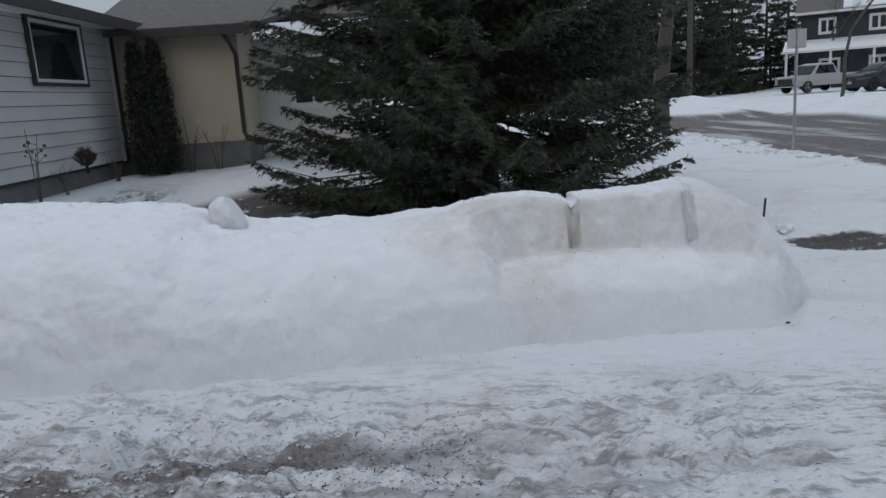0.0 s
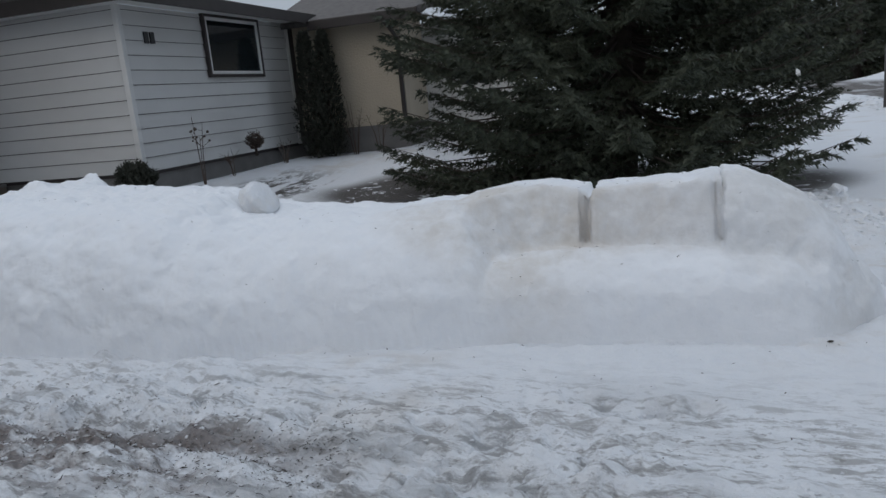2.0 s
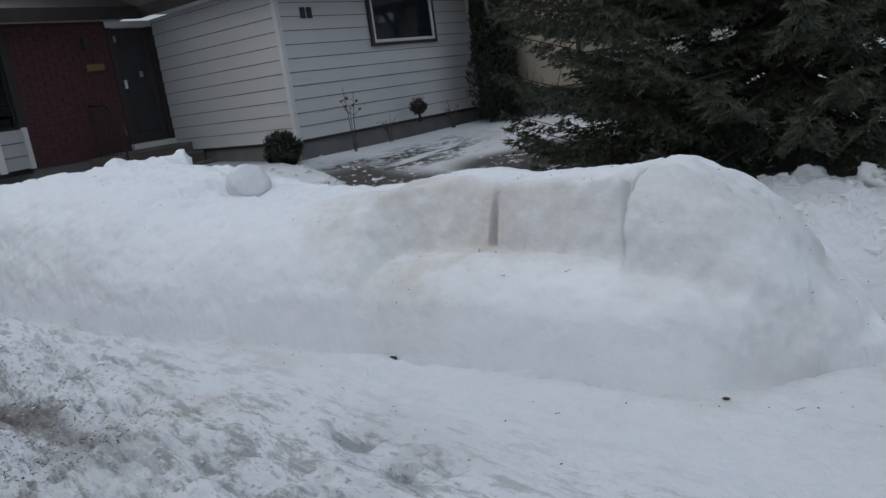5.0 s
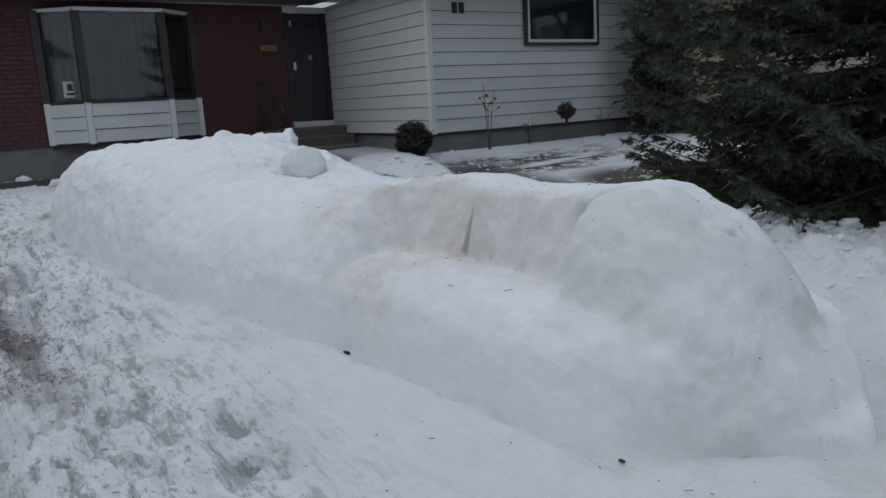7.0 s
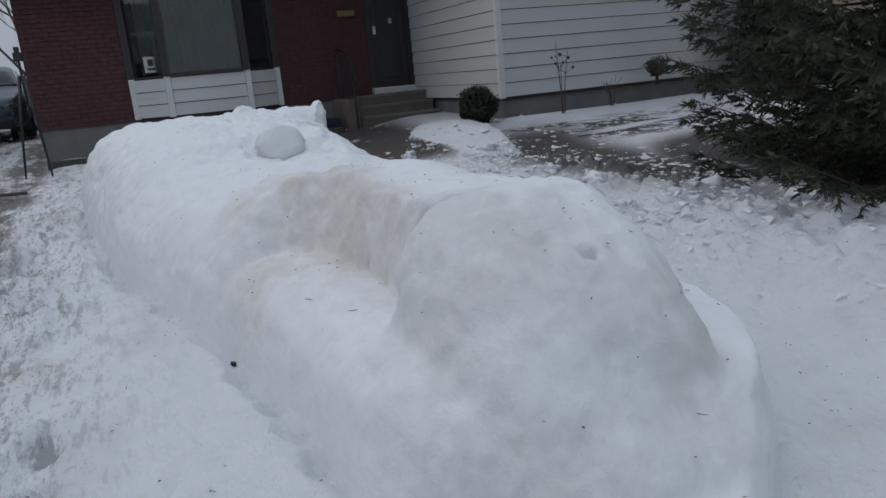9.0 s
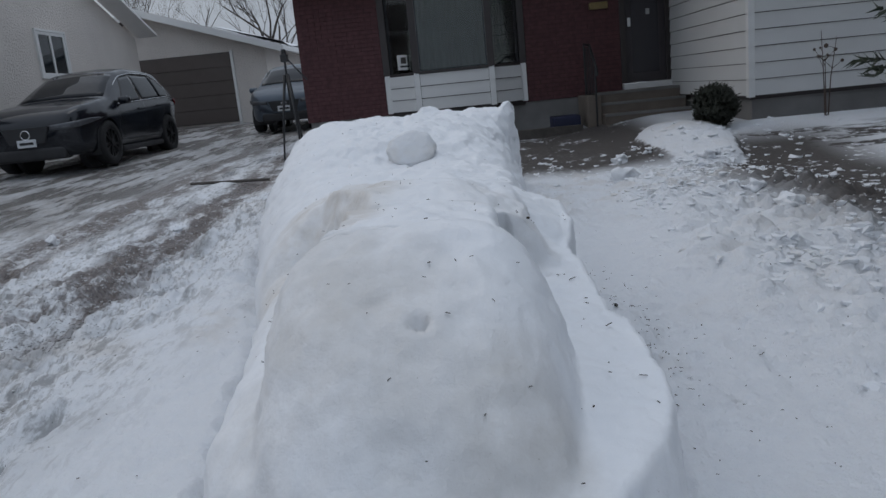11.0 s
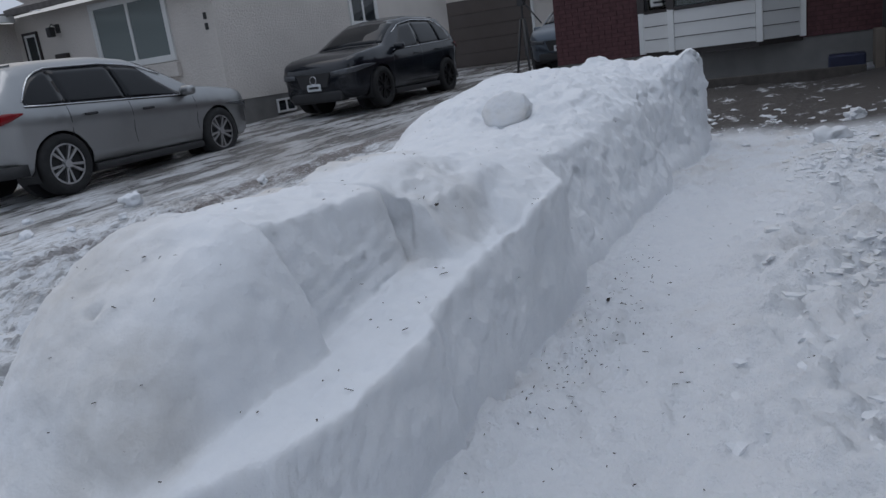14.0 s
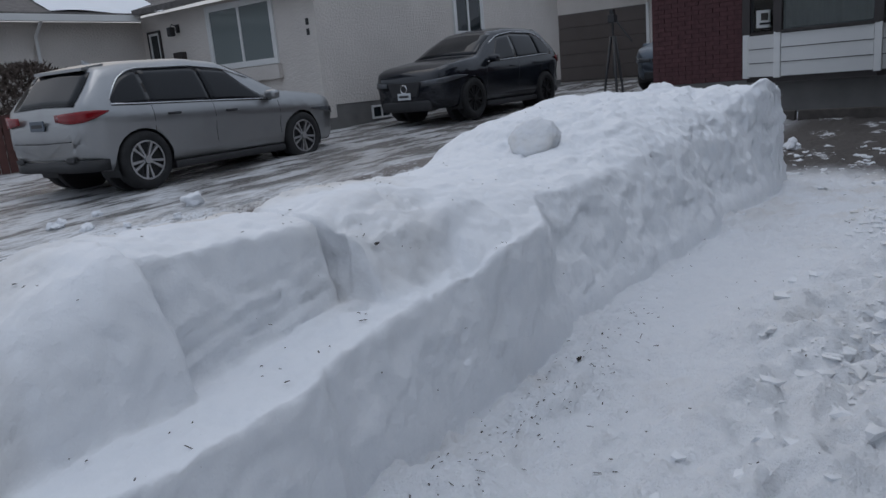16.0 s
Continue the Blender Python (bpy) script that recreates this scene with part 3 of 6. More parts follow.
    dent = sm(0.15, 0.45, xx) * sm(0.95, 0.80, xx) * (sm(5.25, 5.40, yy) * sm(5.75, 5.68, yy) + 0.6 * sm(4.72, 4.62, yy) * sm(4.40, 4.46, yy))
    z = z - dent * 0.055 * np.abs(fbm(xx * 5.5, yy * 6.5, 75, 3, 0.6))
    on = sm(0.03, 0.12, z - g0)
    tool = np.abs(fbm(xx * 2.6 + yy * 1.1, yy * 3.6, 69, 2))
    z = z + on * sm(1.0, 0.0, xx) * (0.034 * (tool - 0.25) + 0.016 * fbm(x * 4.5, y * 4.5, 67, 3, 0.6)) - 0.008 * on * sm(0.25, 0.6, fbm(x * 9, y * 9, 68, 2))
    crumb = sm(-0.4, -1.6, xx) * sm(4.0, 4.6, yy)
    z = z + on * crumb * (0.030 * np.abs(fbm(xx * 3.1, yy * 2.6, 73, 4, 0.6)) + 0.020 * fbm(xx * 13, yy * 15, 74, 3, 0.6))
    return z - 0.14 * sm(0.07, 0.0, z - g0)


def sculpture_material():
    """Old snow, tanned by sand where the bank was scraped."""
    n = Nodes("carved_snow", 0.75)
    x, y, z = n.split()
    b, c = n.noise(2.6, 6, 0.62), n.noise(10, 5, 0.62)
    col = n.mix(n.step(c, 0.38, 0.70, 0.0, 0.18), (0.79, 0.81, 0.84), (0.62, 0.66, 0.72))

    def stain(cx, cy, rx, ry, amount, color, base):
        dx, dy = n.math("DIVIDE", n.math("SUBTRACT", x, cx), rx), n.math("DIVIDE", n.math("SUBTRACT", y, cy), ry)
        r = n.math("ADD", n.math("MULTIPLY", dx, dx), n.math("MULTIPLY", dy, dy))
        f = n.math("MULTIPLY", n.step(r, 1.3, 0.2), n.step(n.math("MULTIPLY_ADD", c, 0.30, n.math("MULTIPLY", b, 0.70)), 0.34, 0.66, 0.15, 1.0))
        return n.mix(n.math("MULTIPLY", f, amount), base, color)
    col = stain(0.35, 4.62, 0.75, 0.42, 0.60, (0.50, 0.44, 0.36), col)
    col = stain(1.95, 4.82, 0.46, 0.38, 0.42, (0.48, 0.46, 0.43), col)
    col = stain(1.15, 4.75, 0.45, 0.22, 0.50, (0.50, 0.44, 0.37), col)
    col = stain(0.70, 5.40, 0.40, 0.24, 0.30, (0.48, 0.43, 0.36), col)
    col = stain(2.35, 5.35, 0.25, 0.20, 0.30, (0.45, 0.42, 0.37), col)
    col = stain(2.25, 5.00, 0.48, 0.50, 0.42, (0.54, 0.52, 0.49), col)
    col = stain(2.20, 5.40, 0.16, 0.12, 0.22, (0.40, 0.36, 0.31), col)
    fleck = n.noise(70, 3, 0.7)
    col = n.mix(n.math("MULTIPLY", n.step(fleck, 0.68, 0.76), n.step(b, 0.50, 0.62, 0.0, 0.55)), col, (0.22, 0.19, 0.16))
    n.link(col, n.b.inputs["Base Color"])
    g, h = n.noise(150, 4, 0.7), n.noise(24, 5, 0.6)
    n.link(n.bump(g, 0.45, 0.004, n.bump(h, 0.42, 0.018)), n.b.inputs["Normal"])
    return n.m


xs = np.arange(-4.20, 2.95, 0.013)
ys = np.arange(3.25, 6.20, 0.013)
v, f = sheet(xs, ys, sculpture_height)
gl = base_level(v[:, 0], v[:, 1])
keep = (v[:, 2] - gl)[f].max(axis=1) > -0.10
f = f[keep]


def refine(v, f, longest):
    """Split stretched quads of the steep faces, and roughen the surface along its normals."""
    bm = bmesh.new()
    vs = [bm.verts.new(p) for p in v]
    for q in f:
        bm.faces.new([vs[i] for i in q])
    bmesh.ops.subdivide_edges(bm, edges=[e for e in bm.edges if e.calc_length() > 2 * longest], cuts=2, use_grid_fill=True)
    bmesh.ops.subdivide_edges(bm, edges=[e for e in bm.edges if e.calc_length() > longest], cuts=1, use_grid_fill=True)
    bm.normal_update()
    for p in bm.verts:
        c, n = p.co, p.normal
        steep = 1.0 - abs(n.z)
        rough = 1.0 + 0.35 * steep + 0.8 * min(1.0, max(0.0, -c.x - 0.2)) * (0.4 + steep)
        if c.y < 4.45:
            rough *= 0.65
        d = rough * (0.013 * noise.noise(c * 3.3) + 0.012 * noise.noise(c * 7.1) + 0.008 * noise.noise(c * 15) + 0.005 * noise.noise(c * 33))
        chip = noise.noise(c * 5.3 + Vector((9, 4, 2)))
        d -= 0.020 * max(0.0, chip - 0.25)
        # block-like breaks of the shovelled flank
        if c.x < -0.1 and c.y > 5.2 and steep > 0.4:
            d += 0.014 * (noise.cell(Vector((c.x * 5.2 + 0.6 * noise.noise(c * 3), c.z * 5.5 + 0.6 * noise.noise(c * 3.4), c.y * 1.5))) - 0.5)
        # spade scores across the lawn-side window panel
        if 0.98 < c.x < 1.62 and c.y > 5.36 and steep > 0.35:
            for z0 in (0.46, 0.40, 0.335):
                w = (c.z - z0 - 0.16 * (1.3 - c.x) - 0.02 * noise.noise(c * 6)) / 0.010
                d -= 0.022 * math.exp(-w * w) * (0.6 + 0.5 * noise.noise(c * 4 + Vector((0, 0, 5 * z0))))
        # the cut behind the scuttle and the front edge of the tail
        if c.z > 0.33 and c.y < 5.44 and 0.7 < c.x < 1.8:
            wob = 0.025 * noise.noise(Vector((c.z * 5, c.y * 3, 2)))
            side = 1.0 if c.y < 4.82 else 0.80
            w = (c.x - 0.895 - 0.10 * (c.z - 0.5) - wob) / 0.017
            d -= (0.060 + 0.03 * noise.noise(c * 9)) * side * math.exp(-w * w)
            w = (c.x - 1.632 - wob) / 0.014
            d -= (0.050 + 0.03 * noise.noise(c * 8)) * math.exp(-w * w) * max(0.0, min(1.0, (4.92 - c.y) / 0.12))
        low = c.z + 0.034 * c.x + 0.018 * c.y
        p.co = c + n * d * min(1.0, max(0.1, low / 0.14))
    return bm


used = np.unique(f)
index = np.full(len(v), -1)
index[used] = np.arange(len(used))
whole = refine(v[used].tolist(), index[f].tolist(), 0.026)
sculpture = thing("snow_car_sculpture", "packed white snow carved into a long low car shape", "snow sculpture")
carved = sculpture_material()


def region(c):
    if c.x <= 0.10:
        return "bonnet"
    if c.x < 2.2 and 4.56 < c.y < 5.52 and c.z > 0.31 or c.x >= 2.2 and c.z > 0.22:
        return "cabin"
    return "lower_body"


kind_of = {fc.index: region(fc.calc_center_median()) for fc in whole.faces} if whole.faces.index_update() is None else {}
co = np.array([p.co[:] for p in whole.verts])
whole.verts.index_update()
for pname in ("bonnet", "cabin", "lower_body"):
    faces = [[p.index for p in fc.verts] for fc in whole.faces if kind_of[fc.index] == pname]
    seen = sorted({i for q in faces for i in q})
    at = {i: k for k, i in enumerate(seen)}
    arrays(pname, co[seen], [[at[i] for i in q] for q in faces], carved, sculpture)
whole.free()


# ---------------- the white-sided and brick house ----------------
house = thing("bungalow_house", "single-storey bungalow with white siding, red brick and dark eaves", "house")
WX, WY = -5.62, 8.97          # wing's front face and its corner
BX = -8.95                    # brick front
EAVE = 2.86


def board_profile(h):
    return [(0.0, 0.0), (0.026, 0.0), (0.008, h), (0.0, h)]


def lap_board(parent, a, b, out, z, h, material=M_SIDING):
    """One clapboard from a to b (xy), standing proud towards out."""
    p = [(a[0] + out[0] * d, a[1] + out[1] * d, z + e) for d, e in board_profile(h)]
    return part("clapboard", prism(p, (b[0] - a[0], b[1] - a[1], 0)), material, parent)


# dark backing shows between the boards as the shadow line under each lap
wing = part("siding_wall", box((BX - 1.5, WY + 0.02, 0.55), (WX - 0.02, 14.2, EAVE)), M_DARKTRIM_SHADE, house, "white lap-sided wing wall")
part("foundation", box((BX - 1.4, WY + 0.05, -0.4), (WX - 0.05, 14.2, 0.60)), M_CONCRETE, house, "grey concrete foundation")
k, z = 0, 0.60
while z < EAVE - 0.02:
    h = min(0.191, EAVE - z)
    lap_board(wing, (WX - 0.02, WY + 0.06), (WX - 0.02, 13.56), (1, 0), z, h)
    lap_board(wing, (BX + 0.04, WY + 0.02), (WX - 0.06, WY + 0.02), (0, -1), z, h)
    z += 0.20
part("corner_post", box((WX - 0.07, WY - 0.012, 0.58), (WX + 0.012, WY + 0.07, EAVE), 0.004), M_TRIM, house, "white corner post")
part("end_post", box((WX - 0.07, 13.56, 0.58), (WX + 0.012, 13.66, EAVE), 0.004), M_TRIM, house)


def window(parent, axis, plane, a0, a1, z0, z1, out=1, frame=M_TRIM, frame_w=0.06, mullions=(), rim=None, glass_mat=None, name="window"):
    """Framed window on a wall; axis is the wall's run ('x' or 'y'), plane its face, out its facing sign."""
    def bx(u0, u1, w0, w1, d0, d1, bev=0.004):
        p0, p1 = sorted((plane + out * d0, plane + out * d1))
        return box((p0, u0, w0), (p1, u1, w1), bev) if axis == "y" else box((u0, p0, w0), (u1, p1, w1), bev)
    win = part(name, bx(a0 + 0.01, a1 - 0.01, z0 + 0.01, z1 - 0.01, -0.05, 0.012), glass_mat or M_GLASS, parent, "dark window pane")
    if rim:
        for u0, u1, w0, w1 in ((a0 - 0.05, a1 + 0.05, z1, z1 + 0.05), (a0 - 0.05, a1 + 0.05, z0 - 0.05, z0), (a0 - 0.05, a0, z0, z1), (a1, a1 + 0.05, z0, z1)):
            part("casing", bx(u0, u1, w0, w1, -0.02, 0.045), rim, win)
    w = frame_w
    for u0, u1, w0, w1 in ((a0, a1, z1 - w, z1), (a0, a1, z0, z0 + w), (a0, a0 + w, z0 + w, z1 - w), (a1 - w, a1, z0 + w, z1 - w)):
        part("sash", bx(u0, u1, w0, w1, -0.02, 0.035), frame, win)
    for m in mullions:
        part("mullion", bx(m - w / 2, m + w / 2, z0 + w, z1 - w, -0.02, 0.033), frame, win)
    return win


window(house, "y", WX + 0.012, 10.90, 12.48, 1.93, 2.82, frame_w=0.05, rim=M_DARKTRIM_SHADE)

# house number, as plain bars
for k in range(2):
    part("number_bar", box((WX, 9.43 + 0.13 * k, 2.36), (WX + 0.025, 9.52 + 0.13 * k, 2.52), 0.006), M_BLACK, house)

# brick front with real courses
brick_wall = part("brick_wall", box((BX - 0.25, 2.80, 0.70), (BX - 0.012, 8.16, EAVE)), M_MORTAR, house, "dark red brick wall")
part("return_wall", box((BX - 6.0, 2.80, 0.70), (BX - 0.26, 3.0, EAVE)), M_MORTAR, house)
part("brick_foundation", box((BX - 6.0, 2.84, -0.2), (BX - 0.03, 9.0, 0.70)), M_CONCRETE, house, "grey concrete foundation")
rows, bv, bf = 0, [], []
rnd = random.Random(5)
z = 0.705
while z + 0.06 < EAVE:
    y = 2.80 - (0.1 if rows % 2 else 0.0)
    while y < 8.16:
        y0, y1 = max(y, 2.80) + 0.004, min(y + 0.205, 8.16) - 0.004
        if y1 - y0 > 0.03 and not (4.2 < (y0 + y1) / 2 < 6.55 and z > 0.72):
            d = BX + rnd.uniform(-0.002, 0.003)
            i = len(bv)
            for px in (BX - 0.02, d):
                bv += [(px, y0, z), (px, y1, z), (px, y1, z + 0.058), (px, y0, z + 0.058)]
            bf += [(i + 4, i + 5, i + 6, i + 7), (i, i + 4, i + 7, i + 3), (i + 1, i + 2, i + 6, i + 5), (i + 3, i + 7, i + 6, i + 2), (i, i + 1, i + 5, i + 4)]
        y += 0.21
    z += 0.068
    rows += 1
tagged(arrays("bricks", bv, bf, M_BRICK, brick_wall, smooth=False), kind="stuff")

# bay window over a white panelled apron
bay = [(BX, 4.23), (-8.60, 4.74), (-8.60, 5.97), (BX, 6.52)]


def bay_prism(z0, z1, grow=0.0):
    pts = [(x + (grow if 0 < i < 3 else -0.02), y + (0, -grow * 0.3, grow * 0.3, 0)[i], z0) for i, (x, y) in enumerate(bay)]
    return prism(pts, (0, 0, z1 - z0))


# near-black backing box paints the room's darkness behind the curtains
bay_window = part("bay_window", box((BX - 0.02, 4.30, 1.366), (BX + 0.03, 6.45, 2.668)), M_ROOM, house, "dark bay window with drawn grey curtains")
for i, ((xa, ya), (xb, yb)) in enumerate(zip(bay, bay[1:])):
    dx, dy = xb - xa, yb - ya
    L = math.hypot(dx, dy)
    ux, uy = dx / L, dy / L
    bm = prism([(xa + ux * 0.04 - uy * 0.03, ya + uy * 0.04 + ux * 0.03, 1.37), (xb - ux * 0.04 - uy * 0.03, yb - uy * 0.04 + ux * 0.03, 1.37), (xb - ux * 0.04 - uy * 0.036, yb - uy * 0.04 + ux * 0.036, 1.37), (xa + ux * 0.04 - uy * 0.036, ya + uy * 0.04 + ux * 0.036, 1.37)], (0, 0, 1.295))
    part("pane", bm, M_PANE, bay_window, "clear window glass").visible_shadow = False
    us = np.linspace(0.08, L - 0.08, max(20, int(L / 0.012)))
    wave = 0.10 + 0.016 * np.sin(us * 58 + i) + 0.010 * np.sin(us * 23 + 2 * i)
    U, W = np.meshgrid(us, np.linspace(1.39, 2.65, 8))
    D = np.tile(wave, (8, 1)) * (1 + 0.06 * np.sin(W * 3 + U * 7))
    cv = np.stack([xa + ux * U - uy * D, ya + uy * U + ux * D, W], -1).reshape(-1, 3)
    k = len(us)
    idx = (np.arange(7)[:, None] * k + np.arange(k - 1)[None, :]).ravel()
    arrays("curtain", cv, np.stack([idx, idx + 1, idx + k + 1, idx + k], 1), M_SHEER, bay_window, "grey sheer curtain in folds")
# core is dark so the board gaps read as shadow lines
apron = part("bay_apron", bay_prism(0.735, 1.335, -0.004), M_DARKTRIM_SHADE, house, "white panelled bay apron")
for (xa, ya), (xb, yb) in zip(bay, bay[1:]):
    dx, dy = xb - xa, yb - ya
    L = math.hypot(dx, dy)
    out = (dy / L, -dx / L)
    for r in range(3):
        lap_board(apron, (xa + 0.05 * dx / L, ya + 0.05 * dy / L), (xb - 0.05 * dx / L, yb - 0.05 * dy / L), out, 0.74 + 0.197 * r, 0.186)
for x, y in bay:
    part("apron_post", box((x - 0.05, y - 0.045, 0.72), (x + 0.032, y + 0.045, 1.345), 0.004), M_TRIM, apron)
    part("bay_post", box((x - 0.09, y - 0.055, 1.35), (x + 0.03, y + 0.055, 2.70), 0.004), M_DARKTRIM_SHADE, bay_window)
part("bay_sill", bay_prism(1.336, 1.365, 0.04), M_DARKTRIM_SHADE, bay_window)
part("bay_head", bay_prism(2.67, 2.72, 0.05), M_TRIM, bay_window)
# dark strip painted as the shade beneath the apron
part("bay_shadow_board", bay_prism(0.66, 0.733, -0.03), M_DARKTRIM_SHADE, apron)

# front door
door = part("front_door", box((BX - 0.10, 8.24, 0.84), (BX - 0.04, 8.92, 2.74), 0.004), M_DOOR, house, "dark brown front door with storm glass")
part("storm_glass", box((BX - 0.045, 8.36, 1.0), (BX - 0.032, 8.80, 2.6)), M_STORM, door)
for y0, y1 in ((8.16, 8.25), (8.91, 9.0)):
    part("door_jamb", box((BX - 0.14, y0, 0.84), (BX + 0.01, y1, 2.76), 0.004), M_DARKTRIM_SHADE, door)
part("door_head", box((BX - 0.14, 8.16, 2.75), (BX + 0.012, 8.99, 2.85), 0.004), M_TRIM, door)
part("threshold", box((BX - 0.14, 8.18, 0.74), (BX + 0.06, 8.98, 0.835), 0.006), M_TRIM, door, "white painted threshold")
part("door_handle", box((BX - 0.035, 8.29, 1.76), (BX - 0.005, 8.34, 1.90), 0.006), M_TRIM, door)
part("door_latch", box((BX - 0.035, 8.60, 1.93), (BX - 0.012, 8.66, 2.02), 0.004), M_METAL, door)
part("doorbell", box((BX - 0.035, 8.27, 2.52), (BX - 0.012, 8.31, 2.62), 0.004), M_METAL, door)
part("mailbox", box((BX, 7.66, 2.08), (BX + 0.10, 7.96, 2.19), 0.012), M_BRASS, house, "yellow brass wall mailbox")
part("porch_light", box((BX, 7.70, 2.42), (BX + 0.10, 7.80, 2.62), 0.02), M_DARKTRIM_SHADE, house)

# steps
steps = thing("front_steps", "tan concrete front steps with a dark iron handrail", "steps")
for i in range(4):
    part("step", box((BX, 7.62, 0.0), (BX + 0.55 + 0.30 * i, 8.955, 0.74 - 0.16 * i), 0.012), M_STEP, steps)
    part("nosing", box((BX + 0.50 + 0.30 * i, 7.62, 0.742 - 0.16 * i - 0.035), (BX + 0.565 + 0.30 * i, 8.955, 0.745 - 0.16 * i), 0.006), M_CONCRETE, steps)
part("cheek_wall", box((BX, 7.40, -0.05), (BX + 0.9, 7.615, 0.72), 0.015), M_STEP, steps)
bm = tube([(-8.80, 7.52, 0.72), (-8.80, 7.52, 1.55)], 0.016)
tube([(-8.78, 7.52, 1.54), (-8.3, 7.52, 1.50), (-7.85, 7.52, 1.16), (-7.80, 7.52, 1.02)], 0.02, bm=bm)
tube([(-7.95, 7.52, 0.1), (-7.95, 7.52, 1.24)], 0.016, bm=bm)
for i in range(5):
    x = -8.65 + 0.13 * i
    tube([(x, 7.52, 0.72), (x, 7.52, 1.48 - max(0, i - 2) * 0.05)], 0.008, 6, bm)
part("handrail", bm, M_BLACK, steps, "dark wrought-iron handrail")

# roofs: shingled slopes with dark fascia and pale soffit
def roof(parent, ridge0, ridge1, eave0, eave1, thick=0.10, name="roof_slope", material=M_SHINGLE):
    pts = [Vector(p) for p in (eave0, eave1, ridge1, ridge0)]
    return part(name, prism(pts, (0, 0, thick)), material, parent, "weathered brown shingles")


roof(house, (-9.6, 6.0, 4.1), (-9.6, 15.0, 4.1), (-5.10, 8.5, 2.88), (-5.10, 14.4, 2.88))
roof(house, (-12.0, 2.3, 4.15), (-12.0, 9.5, 4.15), (-8.35, 2.3, 2.90), (-8.35, 9.0, 2.90))
roof(house, (-9.6, 8.4, 4.1), (-14, 8.4, 4.1), (-5.10, 8.45, 2.885), (-8.4, 8.45, 2.885), name="hip_slope")
part("fascia", box((-5.10, 8.45, 2.80), (-5.06, 14.4, 2.98), 0.004), M_DARKTRIM_SHADE, house, "dark brown fascia and gutter")
part("fascia", box((-8.36, 2.3, 2.80), (-8.32, 8.44, 2.99), 0.004), M_DARKTRIM_SHADE, house)
part("fascia", box((-8.34, 8.42, 2.80), (-5.09, 8.46, 2.98), 0.004), M_DARKTRIM_SHADE, house)
part("soffit", box((WX, 8.46, 2.862), (-5.10, 14.4, 2.878)), M_TRIM, house)
part("soffit", box((BX - 0.2, 2.3, 2.862), (-8.36, 8.46, 2.878)), M_TRIM, house)
part("soffit", box((-8.35, 8.46, 2.857), (WX + 0.01, WY, 2.861)), M_TRIM, house)
v, f = sheet(np.linspace(-6.6, -5.25, 16), np.linspace(8.46, 9.6, 16), lambda x, y: 3.06 + (-5.1 - x) * 0.271 + 0.08 * np.clip(1 - ((x + 6.0) / 0.75) ** 2 - ((y - 8.9) / 0.6) ** 2, -0.8, 1))
tagged(arrays("roof_snow", v, f, M_CLEAN, house), "patch of old snow on the roof valley")

# cream stucco return beyond the white wing
part("cream_wall", box((WX - 0.5, 13.9, 0.80), (-3.42, 14.1, 2.86)), M_CREAM, house, "cream stucco wall")
part("cream_return", box((-3.62, 14.1, 0.80), (-3.42, 15.2, 2.90)), M_CREAM, house)
part("cream_foundation", box((WX - 0.5, 13.92, -0.4), (-3.44, 15.2, 0.80)), M_CONCRETE, house)
part("end_wall", box((-3.62, 15.205, 0.2), (-1.2, 15.4, 2.70)), M_SIDING, house, "white end wall")
window(house, "x", 15.2, -2.75, -1.9, 1.35, 2.35, out=-1, frame_w=0.06, mullions=(-2.33,), rim=M_TRIM)
roof(house, (-6.5, 17.2, 3.9), (-1.0, 17.2, 3.9), (-6.0, 13.45, 2.74), (-2.9, 13.45, 2.74))
roof(house, (-7.0, 19.2, 4.5), (0.8, 19.2, 4.5), (-3.4, 14.9, 2.95), (0.8, 14.9, 2.95))
part("fascia", box((-5.06, 13.41, 2.66), (-2.9, 13.45, 2.82), 0.004), M_DARKTRIM_SHADE, house)
part("rake_board", prism([(-2.92, 13.43, 2.66), (-2.92, 13.43, 2.84), (-2.92, 17.2, 4.02), (-2.92, 17.2, 3.84)], (0.04, 0, 0)), M_DARKTRIM_SHADE, house)
bm = tube([(-3.55, 13.46, 2.68), (-3.50, 13.62, 2.55), (-3.46, 13.84, 2.35), (-3.46, 13.84, 0.95), (-3.40, 13.82, 0.82), (-2.7, 13.6, 0.72)], 0.042, 8)
part("downspout", bm, M_DARKTRIM_SHADE, house, "dark brown downspout", True)

# ---------------- the neighbouring stucco house ----------------
nb = thing("stucco_house", "pale stucco bungalow with white-framed windows and a snowy roof", "house")
NX, NY = -7.52, -3.22
part("front_wall", box((NX - 0.3, -9.0, 0.55), (NX, NY, 3.1)), M_STUCCO, nb, "pale stucco wall")
part("side_wall", box((-17.2, NY - 0.3, 0.80), (NX - 0.302, NY - 0.002, 3.2)), M_STUCCO, nb, "pale stucco wall")
part("side_foundation", box((-17.2, NY - 0.3, -0.2), (NX - 0.01, NY - 0.02, 0.798)), M_CONCRETE, nb)
part("wing_wall", box((NX, -9.3, 0.2), (-1.5, -9.0, 3.0)), M_STUCCO, nb, "pale stucco wall")
window(nb, "y", NX, -6.45, -4.40, 1.75, 2.98, frame_w=0.07, mullions=(-5.42,), rim=M_TRIM, glass_mat=M_BLIND)
window(nb, "y", NX, -8.72, -8.32, 1.55, 2.70, frame_w=0.05, rim=M_DARKTRIM_SHADE)
window(nb, "x", NY, -13.2, -12.05, 2.12, 3.05, frame_w=0.07, mullions=(-12.6,), rim=M_TRIM)
